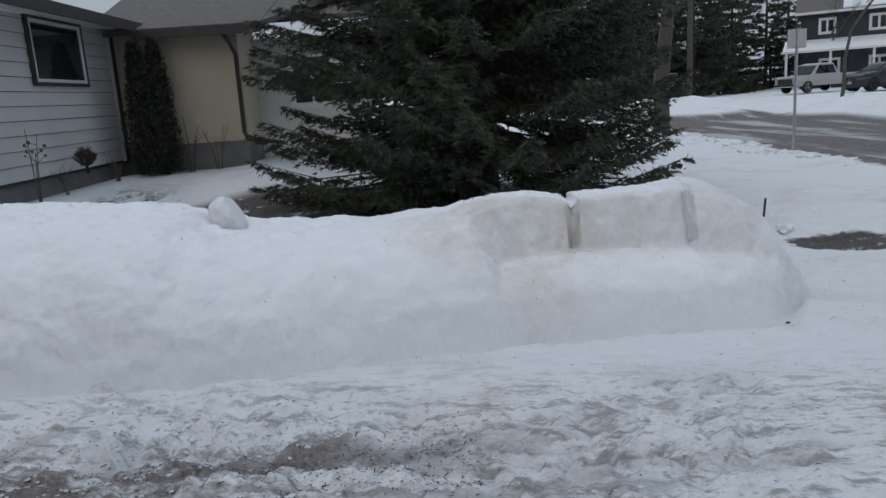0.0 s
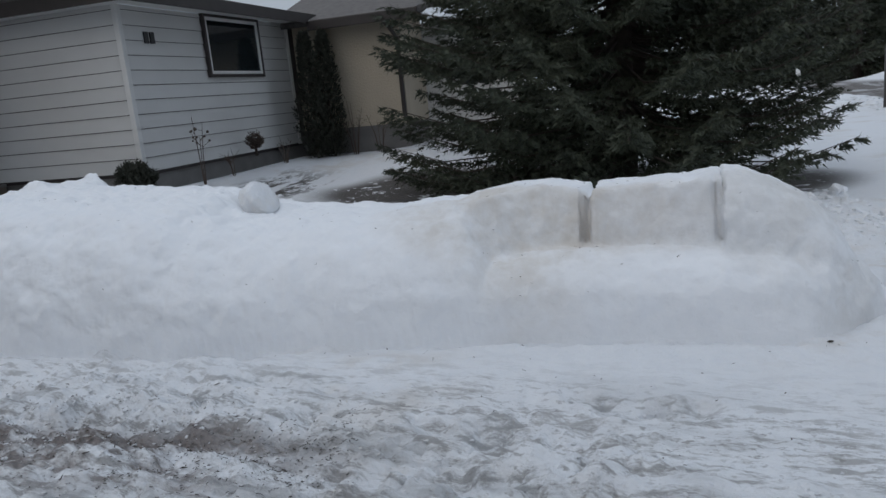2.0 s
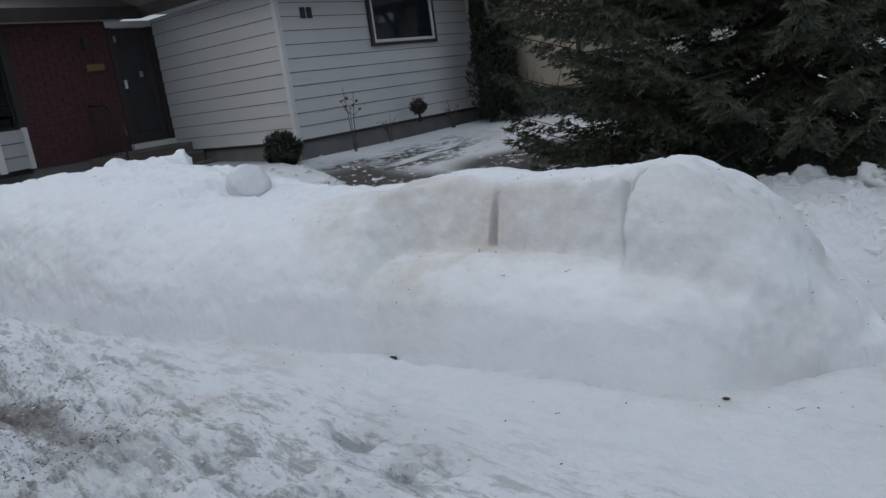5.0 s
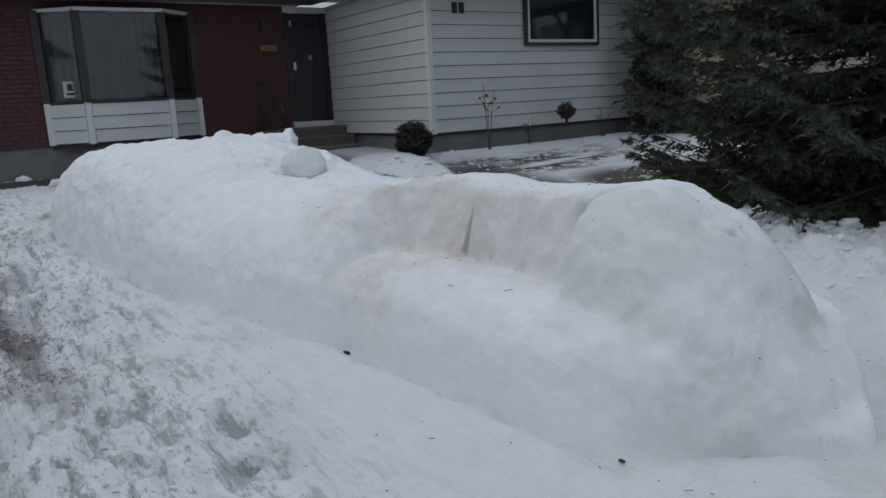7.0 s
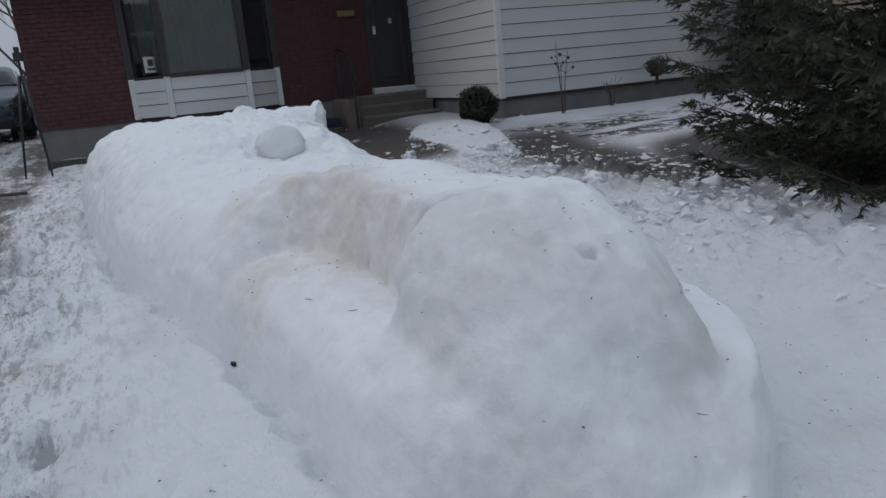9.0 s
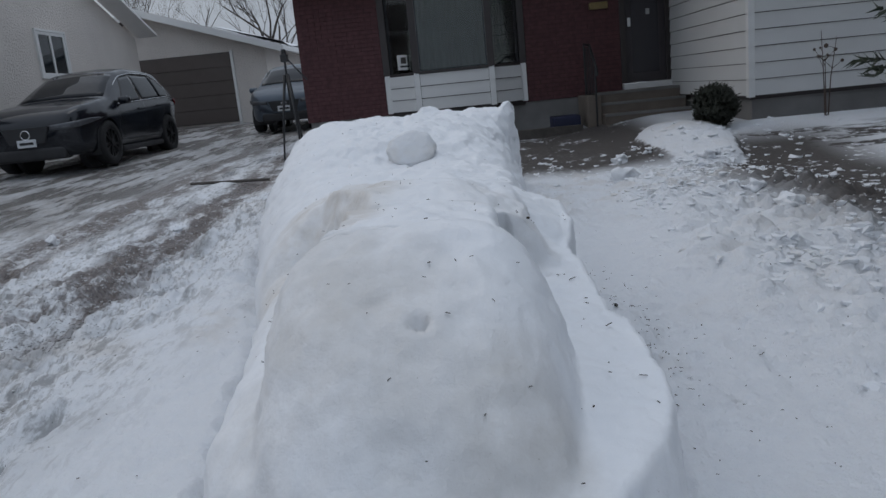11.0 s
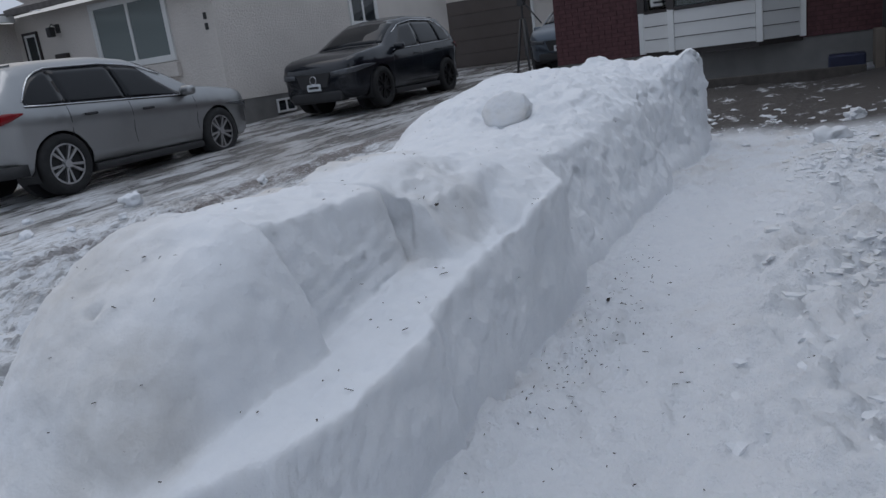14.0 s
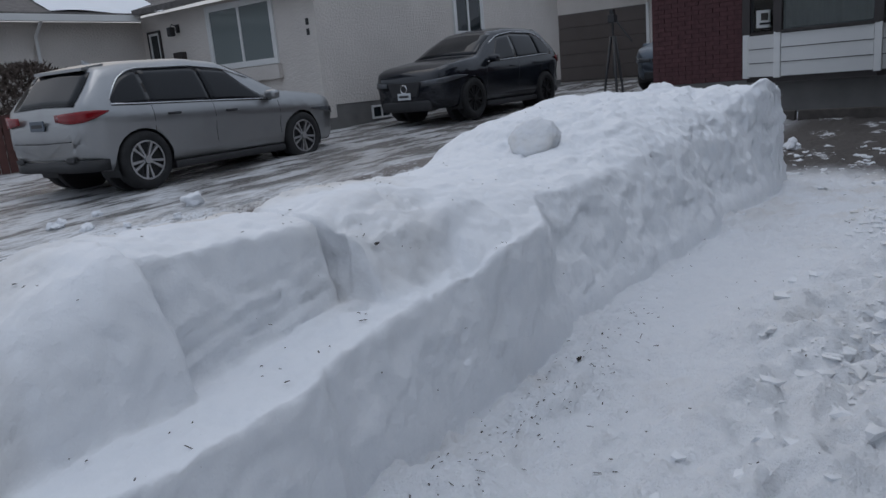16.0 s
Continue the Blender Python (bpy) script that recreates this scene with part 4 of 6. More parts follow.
window(nb, "x", NY - 0.02, -9.45, -8.85, 0.42, 0.70, frame_w=0.04, mullions=(-9.15,), name="basement_window")
part("window_sill_shelf", box((NX, -6.6, 1.40), (NX + 0.10, -4.3, 1.68), 0.01), M_STUCCO, nb)
bm = box((NX, -7.62, 2.62), (NX + 0.05, -7.52, 2.80), 0.01)
tube([(NX + 0.05, -7.57, 2.76), (NX + 0.16, -7.57, 2.80), (NX + 0.20, -7.57, 2.74)], 0.012, 6, bm)
box((NX + 0.13, -7.64, 2.54), (NX + 0.27, -7.50, 2.74), 0.03, bm)
part("wall_lantern", bm, M_BLACK, nb, "black wall lantern")
part("meter_box", box((NX, -7.75, 1.98), (NX + 0.12, -7.40, 2.20), 0.02), M_DARKTRIM_SHADE, nb)
for k in range(2):
    part("number_bar", box((NX, -3.47, 2.34 - 0.19 * k), (NX + 0.02, -3.40, 2.46 - 0.19 * k), 0.005), M_BLACK, nb)
part("wing_gutter", box((-7.2, -8.55, 2.96), (-1.0, -8.45, 3.10), 0.01), M_TRIM, nb)
v, f = sheet(np.linspace(-7.9, -5.2, 30), np.linspace(-10.8, -8.5, 16), lambda x, y: 3.17 + (-8.5 - y) * 0.448 + 0.03 * np.sin(x * 3))
arrays("roof_snow", v, f, M_CLEAN, nb, "old snow lying on the roof")
roof(nb, (-12.5, -11, 4.2), (-1.0, -11, 4.2), (-7.2, -8.5, 3.08), (-1.0, -8.5, 3.08), 0.06)
part("eave", prism([(NX + 0.5, -8.5, 3.08), (NX + 0.5, NY + 0.45, 3.08), (NX - 4, NY - 3, 4.4), (NX - 4, -8.5, 4.4)], (0, 0, 0.12)), M_SHINGLE, nb)
# gable rake over the drive side
part("rake_soffit", prism([(-14.3, NY, 4.35), (-14.3, NY + 0.55, 4.35), (-17.4, NY + 0.55, 3.22), (-17.4, NY, 3.22)], (0, 0, 0.06)), M_TRIM, nb)
part("gable_wall", prism([(-17.2, NY - 0.15, 3.2), (NX - 0.3, NY - 0.15, 3.2), (-12.0, NY - 0.15, 5.2)], (0, 0.14, 0)), M_STUCCO, nb)
part("wing_downspout", tube([(-5.0, -8.5, 3.0), (-5.0, -8.9, 2.7), (-5.0, -8.95, 0.3)], 0.035, 8), M_TRIM, nb)

# ---------------- garage ----------------
gar = thing("detached_garage", "pale stucco garage with a brown sectional door", "garage")
GX = -18.2
part("garage_front", prism([(GX, -5.0, 0.3), (GX, 0.05, 0.3), (GX, 0.05, 2.72), (GX, -3.4, 3.95), (GX, -5.0, 3.1)], (-0.2, 0, 0)), M_STUCCO, gar, "pale stucco gable")
part("garage_side", box((-25, -0.15, 0.3), (GX - 0.2, 0.05, 2.75)), M_STUCCO, gar)
gd = part("garage_door", box((GX, -4.55, 0.70), (GX + 0.03, -0.95, 2.68)), M_GDOOR, gar, "brown sectional garage door")
for r in range(5):
    part("door_section", box((GX + 0.02, -4.54, 0.72 + 0.39 * r), (GX + 0.05, -0.96, 0.72 + 0.39 * r + 0.375), 0.012), M_GDOOR, gd)
for y in (-4.62, -0.94):
    part("door_trim", box((GX, y - 0.02, 0.6), (GX + 0.06, y + 0.06, 2.72), 0.004), M_TRIM, gar)
roof(gar, (GX + 0.45, -3.4, 4.0), (-25, -3.4, 4.0), (GX + 0.45, 0.6, 2.66), (-25, 0.6, 2.66), 0.06)
roof(gar, (GX + 0.45, -3.4, 4.0), (-25, -3.4, 4.0), (GX + 0.45, -6.0, 3.0), (-25, -6.0, 3.0), 0.06)
part("rake_board", prism([(GX + 0.45, 0.62, 2.52), (GX + 0.45, 0.62, 2.72), (GX + 0.45, -3.4, 4.07), (GX + 0.45, -3.4, 3.87)], (0.04, 0, 0)), M_TRIM, gar)
part("rake_board", prism([(GX + 0.45, -6.0, 2.92), (GX + 0.45, -6.0, 3.07), (GX + 0.45, -3.4, 4.07), (GX + 0.45, -3.4, 3.87)], (0.04, 0, 0)), M_TRIM, gar)
part("gutter", box((-25, 0.58, 2.56), (GX + 0.4, 0.68, 2.70), 0.02), M_TRIM, gar)
v, f = sheet(np.linspace(-24, -18.6, 20), np.linspace(-1.6, 0.5, 12), lambda x, y: 2.80 + (0.6 - y) * 0.335 + 0.04 * np.sin(2 * x + y))
arrays("roof_snow", v, f, M_CLEAN, gar, "snow lying on the garage roof")


# ---------------- the blue spruce ----------------
def needle_mesh(tw, seed, n_needle, length, width):
    """Needles set round each twig (start, end) as thin triangles."""
    rg = np.random.RandomState(seed)
    a, b = tw[:, :3], tw[:, 3:]
    N = len(a)
    t = rg.uniform(0.02, 1.0, (N, n_needle, 1))
    base = a[:, None] + (b - a)[:, None] * t
    d = (b - a) / (np.linalg.norm(b - a, axis=1, keepdims=True) + 1e-9)
    r = rg.normal(size=(N, n_needle, 3))
    r -= (r * d[:, None]).sum(-1, keepdims=True) * d[:, None]
    r /= np.linalg.norm(r, axis=-1, keepdims=True) + 1e-9
    way = r * 0.75 + d[:, None] * 0.75
    side = np.cross(way, d[:, None] + 0.01)
    side /= np.linalg.norm(side, axis=-1, keepdims=True) + 1e-9
    L = length * rg.uniform(0.7, 1.2, (N, n_needle, 1))
    p0, p1, p2 = base - side * width, base + side * width, base + way * L
    v = np.stack([p0, p1, p2], 2).reshape(-1, 3)
    f = np.arange(len(v)).reshape(-1, 3)
    return v, f


def spruce(name, at, height, radius, lowest, whorls, per, seed, needles=15, nl=0.075, nw=0.011, label="tall dark blue-green spruce with drooping lower boughs", twig_step=0.085, reach=0.0):
    rg = np.random.RandomState(seed)
    tree = thing(name, label, "tree", at)
    part("trunk", tube([(0, 0, -0.3), (0.02, 0, height * 0.5), (0, 0.02, height)], [0.19, 0.12, 0.01], 10), M_BARK, tree, "brown-grey trunk", True)
    twigs, wood = [], bmesh.new()
    for w in range(whorls):
        q = w / (whorls - 1)
        z = lowest + (height - lowest - 0.3) * q
        R = radius * min(1.0, 1.12 * (1 - q) ** 0.75) * 1 + 0.12
        for k in range(max(4, int(per * (1 - 0.6 * q)))):
            az = rg.uniform(0, 2 * math.pi)
            L = R * rg.uniform(0.66, 1.08) * (1 - reach * max(0.0, math.cos(az)) * (1 - q))
            droop = (0.17 * (1 - q) + 0.07 * max(0.0, 1 - 8 * q)) * L * rg.uniform(0.6, 1.2)
            zz = z + rg.uniform(-0.12, 0.12)
            ts = np.linspace(0, 1, 9)
            px = np.cos(az) * L * ts
            py = np.sin(az) * L * ts
            pz = zz - droop * np.sin(ts * 2.2) + 0.10 * L * ts**3
            P = np.stack([px, py, pz], 1)
            if w < whorls * 0.5:
                tube([tuple(P[i]) for i in (0, 3, 6, 8)], [0.028, 0.018, 0.01, 0.004], 4, wood, False)
            u = np.array([np.cos(az), np.sin(az), 0])
            s = np.array([-u[1], u[0], 0])
            cnt = int(L / twig_step)
            for j in range(cnt):
                t = 0.22 + 0.78 * (j + rg.rand()) / cnt
                p = np.array([np.interp(t, ts, P[:, c]) for c in range(3)])
                for sg in (-1, 1):
                    l2 = (0.16 + 0.42 * (1 - t) ** 0.7 * min(1, L / 1.6)) * rg.uniform(0.6, 1.15)
                    dv = u * rg.uniform(0.6, 0.9) + s * sg * rg.uniform(0.5, 0.9) + np.array([0, 0, rg.uniform(-0.42, 0.10)])
                    e = p + dv / np.linalg.norm(dv) * l2
                    twigs.append(np.r_[p, e])
            twigs.append(np.r_[P[-2], P[-1]])
    part("bough_work", wood, M_BARK, tree)
    v, f = needle_mesh(np.array(twigs), seed, needles, nl, nw)
    arrays("crown", v, f, M_NEEDLE, tree, "dense dark green needles", smooth=False)
    return tree


def needle_material():
    n = Nodes("spruce_needles", 0.7)
    big = n.noise(1.6, 4)
    col = n.mix(n.island, (0.018, 0.025, 0.016), (0.062, 0.074, 0.046))
    col = n.mix(n.step(big, 0.42, 0.68, 0, 0.55), col, (0.056, 0.062, 0.036))
    n.link(col, n.b.inputs["Base Color"])
    return n.m


M_NEEDLE = needle_material()
spruce("spruce_tree", (0.75, 10.75, 0.0), 9.5, 3.0, 0.50, 46, 22, 3, reach=0.13)


# ---------------- parked vehicles ----------------
from mathutils.bvhtree import BVHTree

def paint(name, color, metal, rough, spec=0.5):
    n = Nodes(name, rough)
    g = n.noise(2.0, 5)
    dirt = n.step(g, 0.45, 0.75, 0.0, 0.35)
    n.link(n.mix(dirt, color, tuple(0.75 * c + 0.012 for c in color)), n.b.inputs["Base Color"])
    n.b.inputs["Metallic"].default_value = metal
    n.b.inputs["Specular IOR Level"].default_value = spec
    n.b.inputs["Coat Weight"].default_value = 0.1
    n.b.inputs["Coat Roughness"].default_value = 0.12
    return n.m


M_SILVER = paint("silver_paint", (0.345, 0.35, 0.355), 0.88, 0.32)
M_NAVY = paint("near_black_paint", (0.008, 0.010, 0.015), 0.0, 0.16, 0.5)
M_SLATE = paint("slate_grey_paint", (0.09, 0.11, 0.135), 0.4, 0.35)
M_TYRE = mat("tyre_rubber", (0.018, 0.018, 0.019), 0.85, var=0.4, scale=14, bump=0.5, bscale=60)
M_ALLOY = mat("alloy_rim", (0.52, 0.52, 0.53), 0.32, 0.85, var=0.15, scale=12)
M_DARKALLOY = mat("dark_alloy_rim", (0.035, 0.035, 0.037), 0.4, 0.6, var=0.2, scale=12)
M_PLASTIC = mat("black_plastic", (0.025, 0.025, 0.027), 0.6, var=0.25, scale=7)
M_RED = mat("red_tail_lens", (0.20, 0.006, 0.010), 0.15, var=0.2, scale=20)
M_LENS = mat("headlight_lens", (0.10, 0.105, 0.115), 0.12, 0.3, var=0.3, scale=18)
M_CHROME = mat("chrome", (0.75, 0.75, 0.76), 0.15, 1.0, var=0.05, scale=9)
M_PLATE = mat("number_plate", (0.62, 0.64, 0.66), 0.5, var=0.1, scale=20)


def loft(sections, bm=None):
    """Skin a list of closed rings."""
    bm = bm or bmesh.new()
    rings = [[bm.verts.new(p) for p in s] for s in sections]
    n = len(rings[0])
    for a, b in zip(rings, rings[1:]):
        for i in range(n):
            bm.faces.new((a[i], a[(i + 1) % n], b[(i + 1) % n], b[i]))
    bm.faces.new(rings[0][::-1])
    bm.faces.new(rings[-1])
    bmesh.ops.recalc_face_normals(bm, faces=bm.faces[:])
    return bm


def cut_arches(ob, axles, r, half):
    """Cut round wheel arches out of a body, side by side, with planes tangent to each arch."""
    bm = bmesh.new()
    bm.from_mesh(ob.data)
    bm.normal_update()
    tree = BVHTree.FromBMesh(bm)
    skin = [[(v.co.copy(), v.normal.copy()) for v in f.verts] for f in bm.faces]
    R, n = r + 0.045, 22
    for ax in axles:
        c = Vector((ax, 0, r - 0.015))
        angles = [2 * math.pi * (k + 0.5) / n for k in range(n)]
        for a in angles:
            d = Vector((math.cos(a), 0, math.sin(a)))
            near = [f for f in bm.faces if any((v.co - c).xz.length < R + 0.25 for v in f.verts)]
            near += list({e for f in near for e in f.edges}) + list({v for f in near for v in f.verts})
            bmesh.ops.bisect_plane(bm, geom=near, dist=0.0002, plane_co=c + d * R, plane_no=d)
        gone = []
        for f in bm.faces:
            q = f.calc_center_median() - c
            if all(q.x * math.cos(a) + q.z * math.sin(a) < R - 0.0005 for a in angles):
                gone.append(f)
        bmesh.ops.delete(bm, geom=gone, context="FACES")
    bm.to_mesh(ob.data)
    bm.free()
    # keep the even shading of the uncut skin
    normals = []
    for v in ob.data.vertices:
        k = tree.find_nearest(v.co)[2]
        total = Vector((0, 0, 0))
        for co, no in skin[k]:
            total += no / ((co - v.co).length + 0.004)
        normals.append(total.normalized())
    for p in ob.data.polygons:
        p.use_smooth = True
    ob.data.normals_split_custom_set_from_vertices(normals)


def wheel(parent, x, y, r, width, rim_mat, spokes=10):
    s = 1 if y > 0 else -1
    bm = bmesh.new()
    prof = [(0.62, -0.5), (0.93, -0.5), (1.0, -0.36), (1.0, 0.36), (0.93, 0.5), (0.70, 0.5), (0.66, 0.40), (0.62, 0.3)]
    rings = []
    for k in range(36):
        a = 2 * math.pi * k / 36
        rings.append([bm.verts.new((math.cos(a) * q * r, e * width * s, math.sin(a) * q * r)) for q, e in prof])
    for k in range(36):
        A, B = rings[k], rings[(k + 1) % 36]
        for i in range(len(prof) - 1):
            bm.faces.new((A[i], A[i + 1], B[i + 1], B[i]))
    bmesh.ops.recalc_face_normals(bm, faces=bm.faces[:])
    w = part("wheel", bm, M_TYRE, parent, "black winter tyre", True)
    w.location = (x, y, r)
    # black disc stands in for the shade seen between the spokes
    bm = bmesh.new()
    bmesh.ops.create_cone(bm, cap_ends=True, segments=28, radius1=0.63 * r, radius2=0.63 * r, depth=0.02, matrix=Matrix.Translation((0, 0.20 * width * s, 0)) @ Matrix.Rotation(math.pi / 2, 4, "X"))
    part("brake_shadow", bm, M_TYRE, w)
    bm = bmesh.new()
    for k in range(spokes):
        a = 2 * math.pi * (k + (0.18 if k % 2 else -0.18)) / spokes
        c, d = math.cos(a), math.sin(a)
        q0, q1, h0, h1 = 0.10 * r, 0.66 * r, 0.010 * r / 0.36, 0.018 * r / 0.36
        e = 0.40 * width * s
        prism([(c * q0 - d * h0, e, d * q0 + c * h0), (c * q0 + d * h0, e, d * q0 - c * h0), (c * q1 + d * h1, e, d * q1 - c * h1), (c * q1 - d * h1, e, d * q1 + c * h1)], (0, -0.03 * s, 0), bm)
    bmesh.ops.create_cone(bm, cap_ends=True, segments=16, radius1=0.16 * r, radius2=0.13 * r, depth=0.05, matrix=Matrix.Translation((0, 0.40 * width * s, 0)) @ Matrix.Rotation(math.pi / 2, 4, "X"))
    for k in range(28):
        a0, a1 = 2 * math.pi * k / 28, 2 * math.pi * (k + 1) / 28
        for q0, q1 in ((0.62, 0.70),):
            vs = [bm.verts.new((math.cos(a) * q * r, 0.44 * width * s, math.sin(a) * q * r)) for a, q in ((a0, q0), (a0, q1), (a1, q1), (a1, q0))]
            bm.faces.new(vs)
    part("rim", bm, rim_mat, w)
    return w


def suv(name, label, at, rz, body_mat, k, kz, kw, r, rim_mat, spokes=10, wagon=True):
    """A crossover facing +x; k, kz and kw scale a common body in length, height and width."""
    car = thing(name, label, "car", at, rz)
    axle = 1.41 * k
    end_x = 1.86 if wagon else 1.72
    px = [-2.50, -2.46, -2.36, -(end_x + 0.10), -end_x, -1.2, -0.4, 0.15, 0.62, 1.05, 1.5, 2.0, 2.26, 2.34, 2.38]
    pz = [0.86, 1.00, 1.16, 1.53, 1.63, 1.69, 1.705, 1.64, 1.42, 1.165, 1.115, 1.045, 0.955, 0.87, 0.76]
    fine = np.linspace(-2.50, 2.38, 489)
    prof = np.interp(fine, px, pz)
    ker = np.hanning(15)
    prof = np.convolve(np.pad(prof, 7, "edge"), ker / ker.sum(), "valid")

    def tail(x):
        """Shorter overhang behind the rear axle."""
        return x if x > -1.5 else -1.5 + (x + 1.5) * 0.70

    def top(x):
        return float(np.interp(x, fine, prof)) * kz

    def half(x):
        return float(np.interp(x, [-2.50, -2.46, -2.36, -2.1, -1.6, -0.8, 0.8, 1.5, 1.95, 2.2, 2.32, 2.38], [0.70, 0.80, 0.875, 0.94, 0.972, 0.98, 0.98, 0.965, 0.92, 0.83, 0.73, 0.62])) * kw

    def low(x):
        return float(np.interp(x, [-2.5, -2.3, -1.9, 1.9, 2.25, 2.38], [0.46, 0.38, 0.26, 0.24, 0.25, 0.34]))

    def belt(x):
        return min(float(np.interp(x, [-2.5, -1.5, 1.05, 2.38], [1.13, 1.085, 0.985, 0.93])) * kz, top(x) - 0.05)

    def section(x):
        w, zb, b, zt = half(x), low(x), belt(x), top(x)
        h = zt - b
        f = min(1.0, h / 0.60)
        wr = w * (0.955 - 0.27 * f)
        lo = [(0.0, zb), (0.84 * w, zb), (0.94 * w, zb + 0.06), (0.972 * w, zb + 0.18), (0.965 * w, zb + 0.5 * (b - zb)), (1.0 * w, b - 0.20), (0.995 * w, b - 0.09), (0.958 * w, b)]
        up = []
        for t in (0.2, 0.4, 0.6, 0.8, 1.0):
            up.append((0.958 * w + (wr - 0.958 * w) * t + 0.018 * f * math.sin(math.pi * t), b + (h - 0.07 * f - 0.02) * t))
        ro = [(wr * 0.93, zt - 0.04 * f - 0.008), (wr * 0.80, zt - 0.015 * f - 0.004), (wr * 0.5, zt), (0.0, zt + 0.012)]
        return lo + up + ro

    def flank(x, z):
        s = section(x)
        return float(np.interp(z, [q[1] for q in s[1:13]], [q[0] for q in s[1:13]]))

    xs_ = np.unique(np.round(np.concatenate([np.linspace(-2.5, 2.38, 62), np.array([-2.48, -2.43, 2.30, 2.35])]), 3))
    rings = []
    for x in xs_:
        s = section(x)
        rings.append([(tail(x) * k, y, z) for y, z in s] + [(tail(x) * k, -y, z) for y, z in s[-2:0:-1]])
    body = part("body", loft(rings), body_mat, car, "", True)
    cut_arches(body, (axle, -axle), r, kw)

    def patch(pname, fn, nu, nv, mt, lbl=""):
        """A thin panel from fn(u, v) -> point, u and v from 0 to 1."""
        bm = bmesh.new()
        g = [[bm.verts.new(fn(i / nu, j / nv)) for j in range(nv + 1)] for i in range(nu + 1)]
        for i in range(nu):
            for j in range(nv):
                bm.faces.new((g[i][j], g[i + 1][j], g[i + 1][j + 1], g[i][j + 1]))
        bmesh.ops.recalc_face_normals(bm, faces=bm.faces[:])
        bmesh.ops.solidify(bm, geom=bm.faces[:], thickness=0.006)
        return part(pname, bm, mt, car, lbl, True)

    def side_glass(pname, x0b, x1b, x0t, x1t, s, u0=0.10, u1=0.86, taper=0.0, proud=0.007):
        def fn(u, v):
            x = (x0b + (x1b - x0b) * u) * (1 - v) + (x0t + (x1t - x0t) * u) * v
            b, zt = belt(x), top(x)
            f = min(1.0, (zt - b) / 0.60)
            z = b + (zt - b - 0.07 * f - 0.02) * (u0 + (u1 - u0) * v * (1 - taper * u * u))
            return (tail(x) * k, s * (flank(x, z) + proud), z)
        return patch(pname, fn, 8, 6, M_CARGLASS)

    for s in (1, -1):
        side_glass("front_window", 0.84, -0.255, 0.16, -0.275, s, 0.03, 0.93)
        side_glass("rear_window", -0.235, -1.23, -0.255, -1.23, s, 0.03, 0.93, 0.0, 0.005)
        for xa_, xb_ in ((-0.215, -0.30), (-1.175, -1.265)):
            side_glass("pillar_trim", xa_, xb_, xa_ - 0.02, xb_, s, 0.03, 0.92, 0.0, 0.003).data.materials[0] = M_PLASTIC
        side_glass("quarter_window", -1.21, -1.86, -1.21, -1.84, s, 0.03, 0.93, 0.80)
        edge = [(0.84, 0.045)] + [(x, 0.05) for x in np.linspace(0.6, -1.87, 9)]
        rim = [(tail(x) * k, s * (flank(x, belt(x) + 0.03) + 0.006), belt(x) + 0.03) for x, _ in edge]
        part("window_trim", tube(rim, 0.009, 5), M_CHROME, car, "", True)
        arc = []
        for x in np.linspace(-1.87, 0.55, 16):
            f = min(1.0, (top(x) - belt(x)) / 0.60)
            z = belt(x) + (top(x) - belt(x) - 0.07 * f - 0.02) * 0.955
            z = z if x > -1.22 else belt(x) + (z - belt(x)) * (0.05 + 0.95 * (1 - 0.84 * ((-1.21 - x) / 0.66) ** 2))
            arc.append((tail(x) * k, s * (flank(x, z) + 0.006), z))
        part("window_trim", tube(arc, 0.008, 5), M_CHROME, car, "", True)
        bm = box((0.70 * k, s * (half(0.7) * 0.94), belt(0.7) + 0.01), (0.84 * k, s * (half(0.7) + 0.15), belt(0.7) + 0.14), 0.05)
        part("wing_mirror", bm, body_mat, car, "", True)
        for xh in (-0.08, -1.02):
            yh = flank(xh, belt(xh) - 0.11)
            part("door_handle", box(((xh - 0.00) * k, s * (yh - 0.01), belt(xh) - 0.125), ((xh + 0.19) * k, s * (yh + 0.028), belt(xh) - 0.095), 0.010), M_PLASTIC if body_mat is M_SILVER else body_mat, car)
        for xd in (-0.26, -1.22, 0.95):
            line = [(xd * k, s * (flank(xd, z) - 0.002), z) for z in np.linspace(low(xd) + 0.2, belt(xd), 7)]
            part("door_gap", tube(line, 0.005, 4), M_PLASTIC, car)
        part("rocker", box((-axle + r + 0.05, s * (kw - 0.16), 0.19), (axle - r - 0.05, s * (kw - 0.045), 0.285), 0.03), M_PLASTIC, car, "black plastic sill")
        for xw in (axle, -axle):
            wheel(car, xw, s * (kw * 0.975 - 0.115), r, 0.22, rim_mat, spokes)
            well = bmesh.new()
            bmesh.ops.create_cone(well, cap_ends=True, segments=24, radius1=r + 0.03, radius2=r + 0.03, depth=0.10, matrix=Matrix.Translation((xw, s * (kw - 0.42), r)) @ Matrix.Rotation(math.pi / 2, 4, "X"))
            for i in range(16):
                a0, a1 = math.pi * (-0.12 + 1.24 * i / 16), math.pi * (-0.12 + 1.24 * (i + 1) / 16)
                ring = [(xw + (r + 0.044) * math.cos(a), s * y, r - 0.015 + (r + 0.044) * math.sin(a)) for a in (a0, a1) for y in (kw - 0.45, kw * 0.925)]
                well.faces.new([well.verts.new(ring[q]) for q in (0, 1, 3, 2)])
            part("wheel_well", well, M_PLASTIC, car)

        def lamp(path, z0, z1):
            def fn(u, v):
                q = u * (len(path) - 1)
                i = min(int(q), len(path) - 2)
                t = q - i
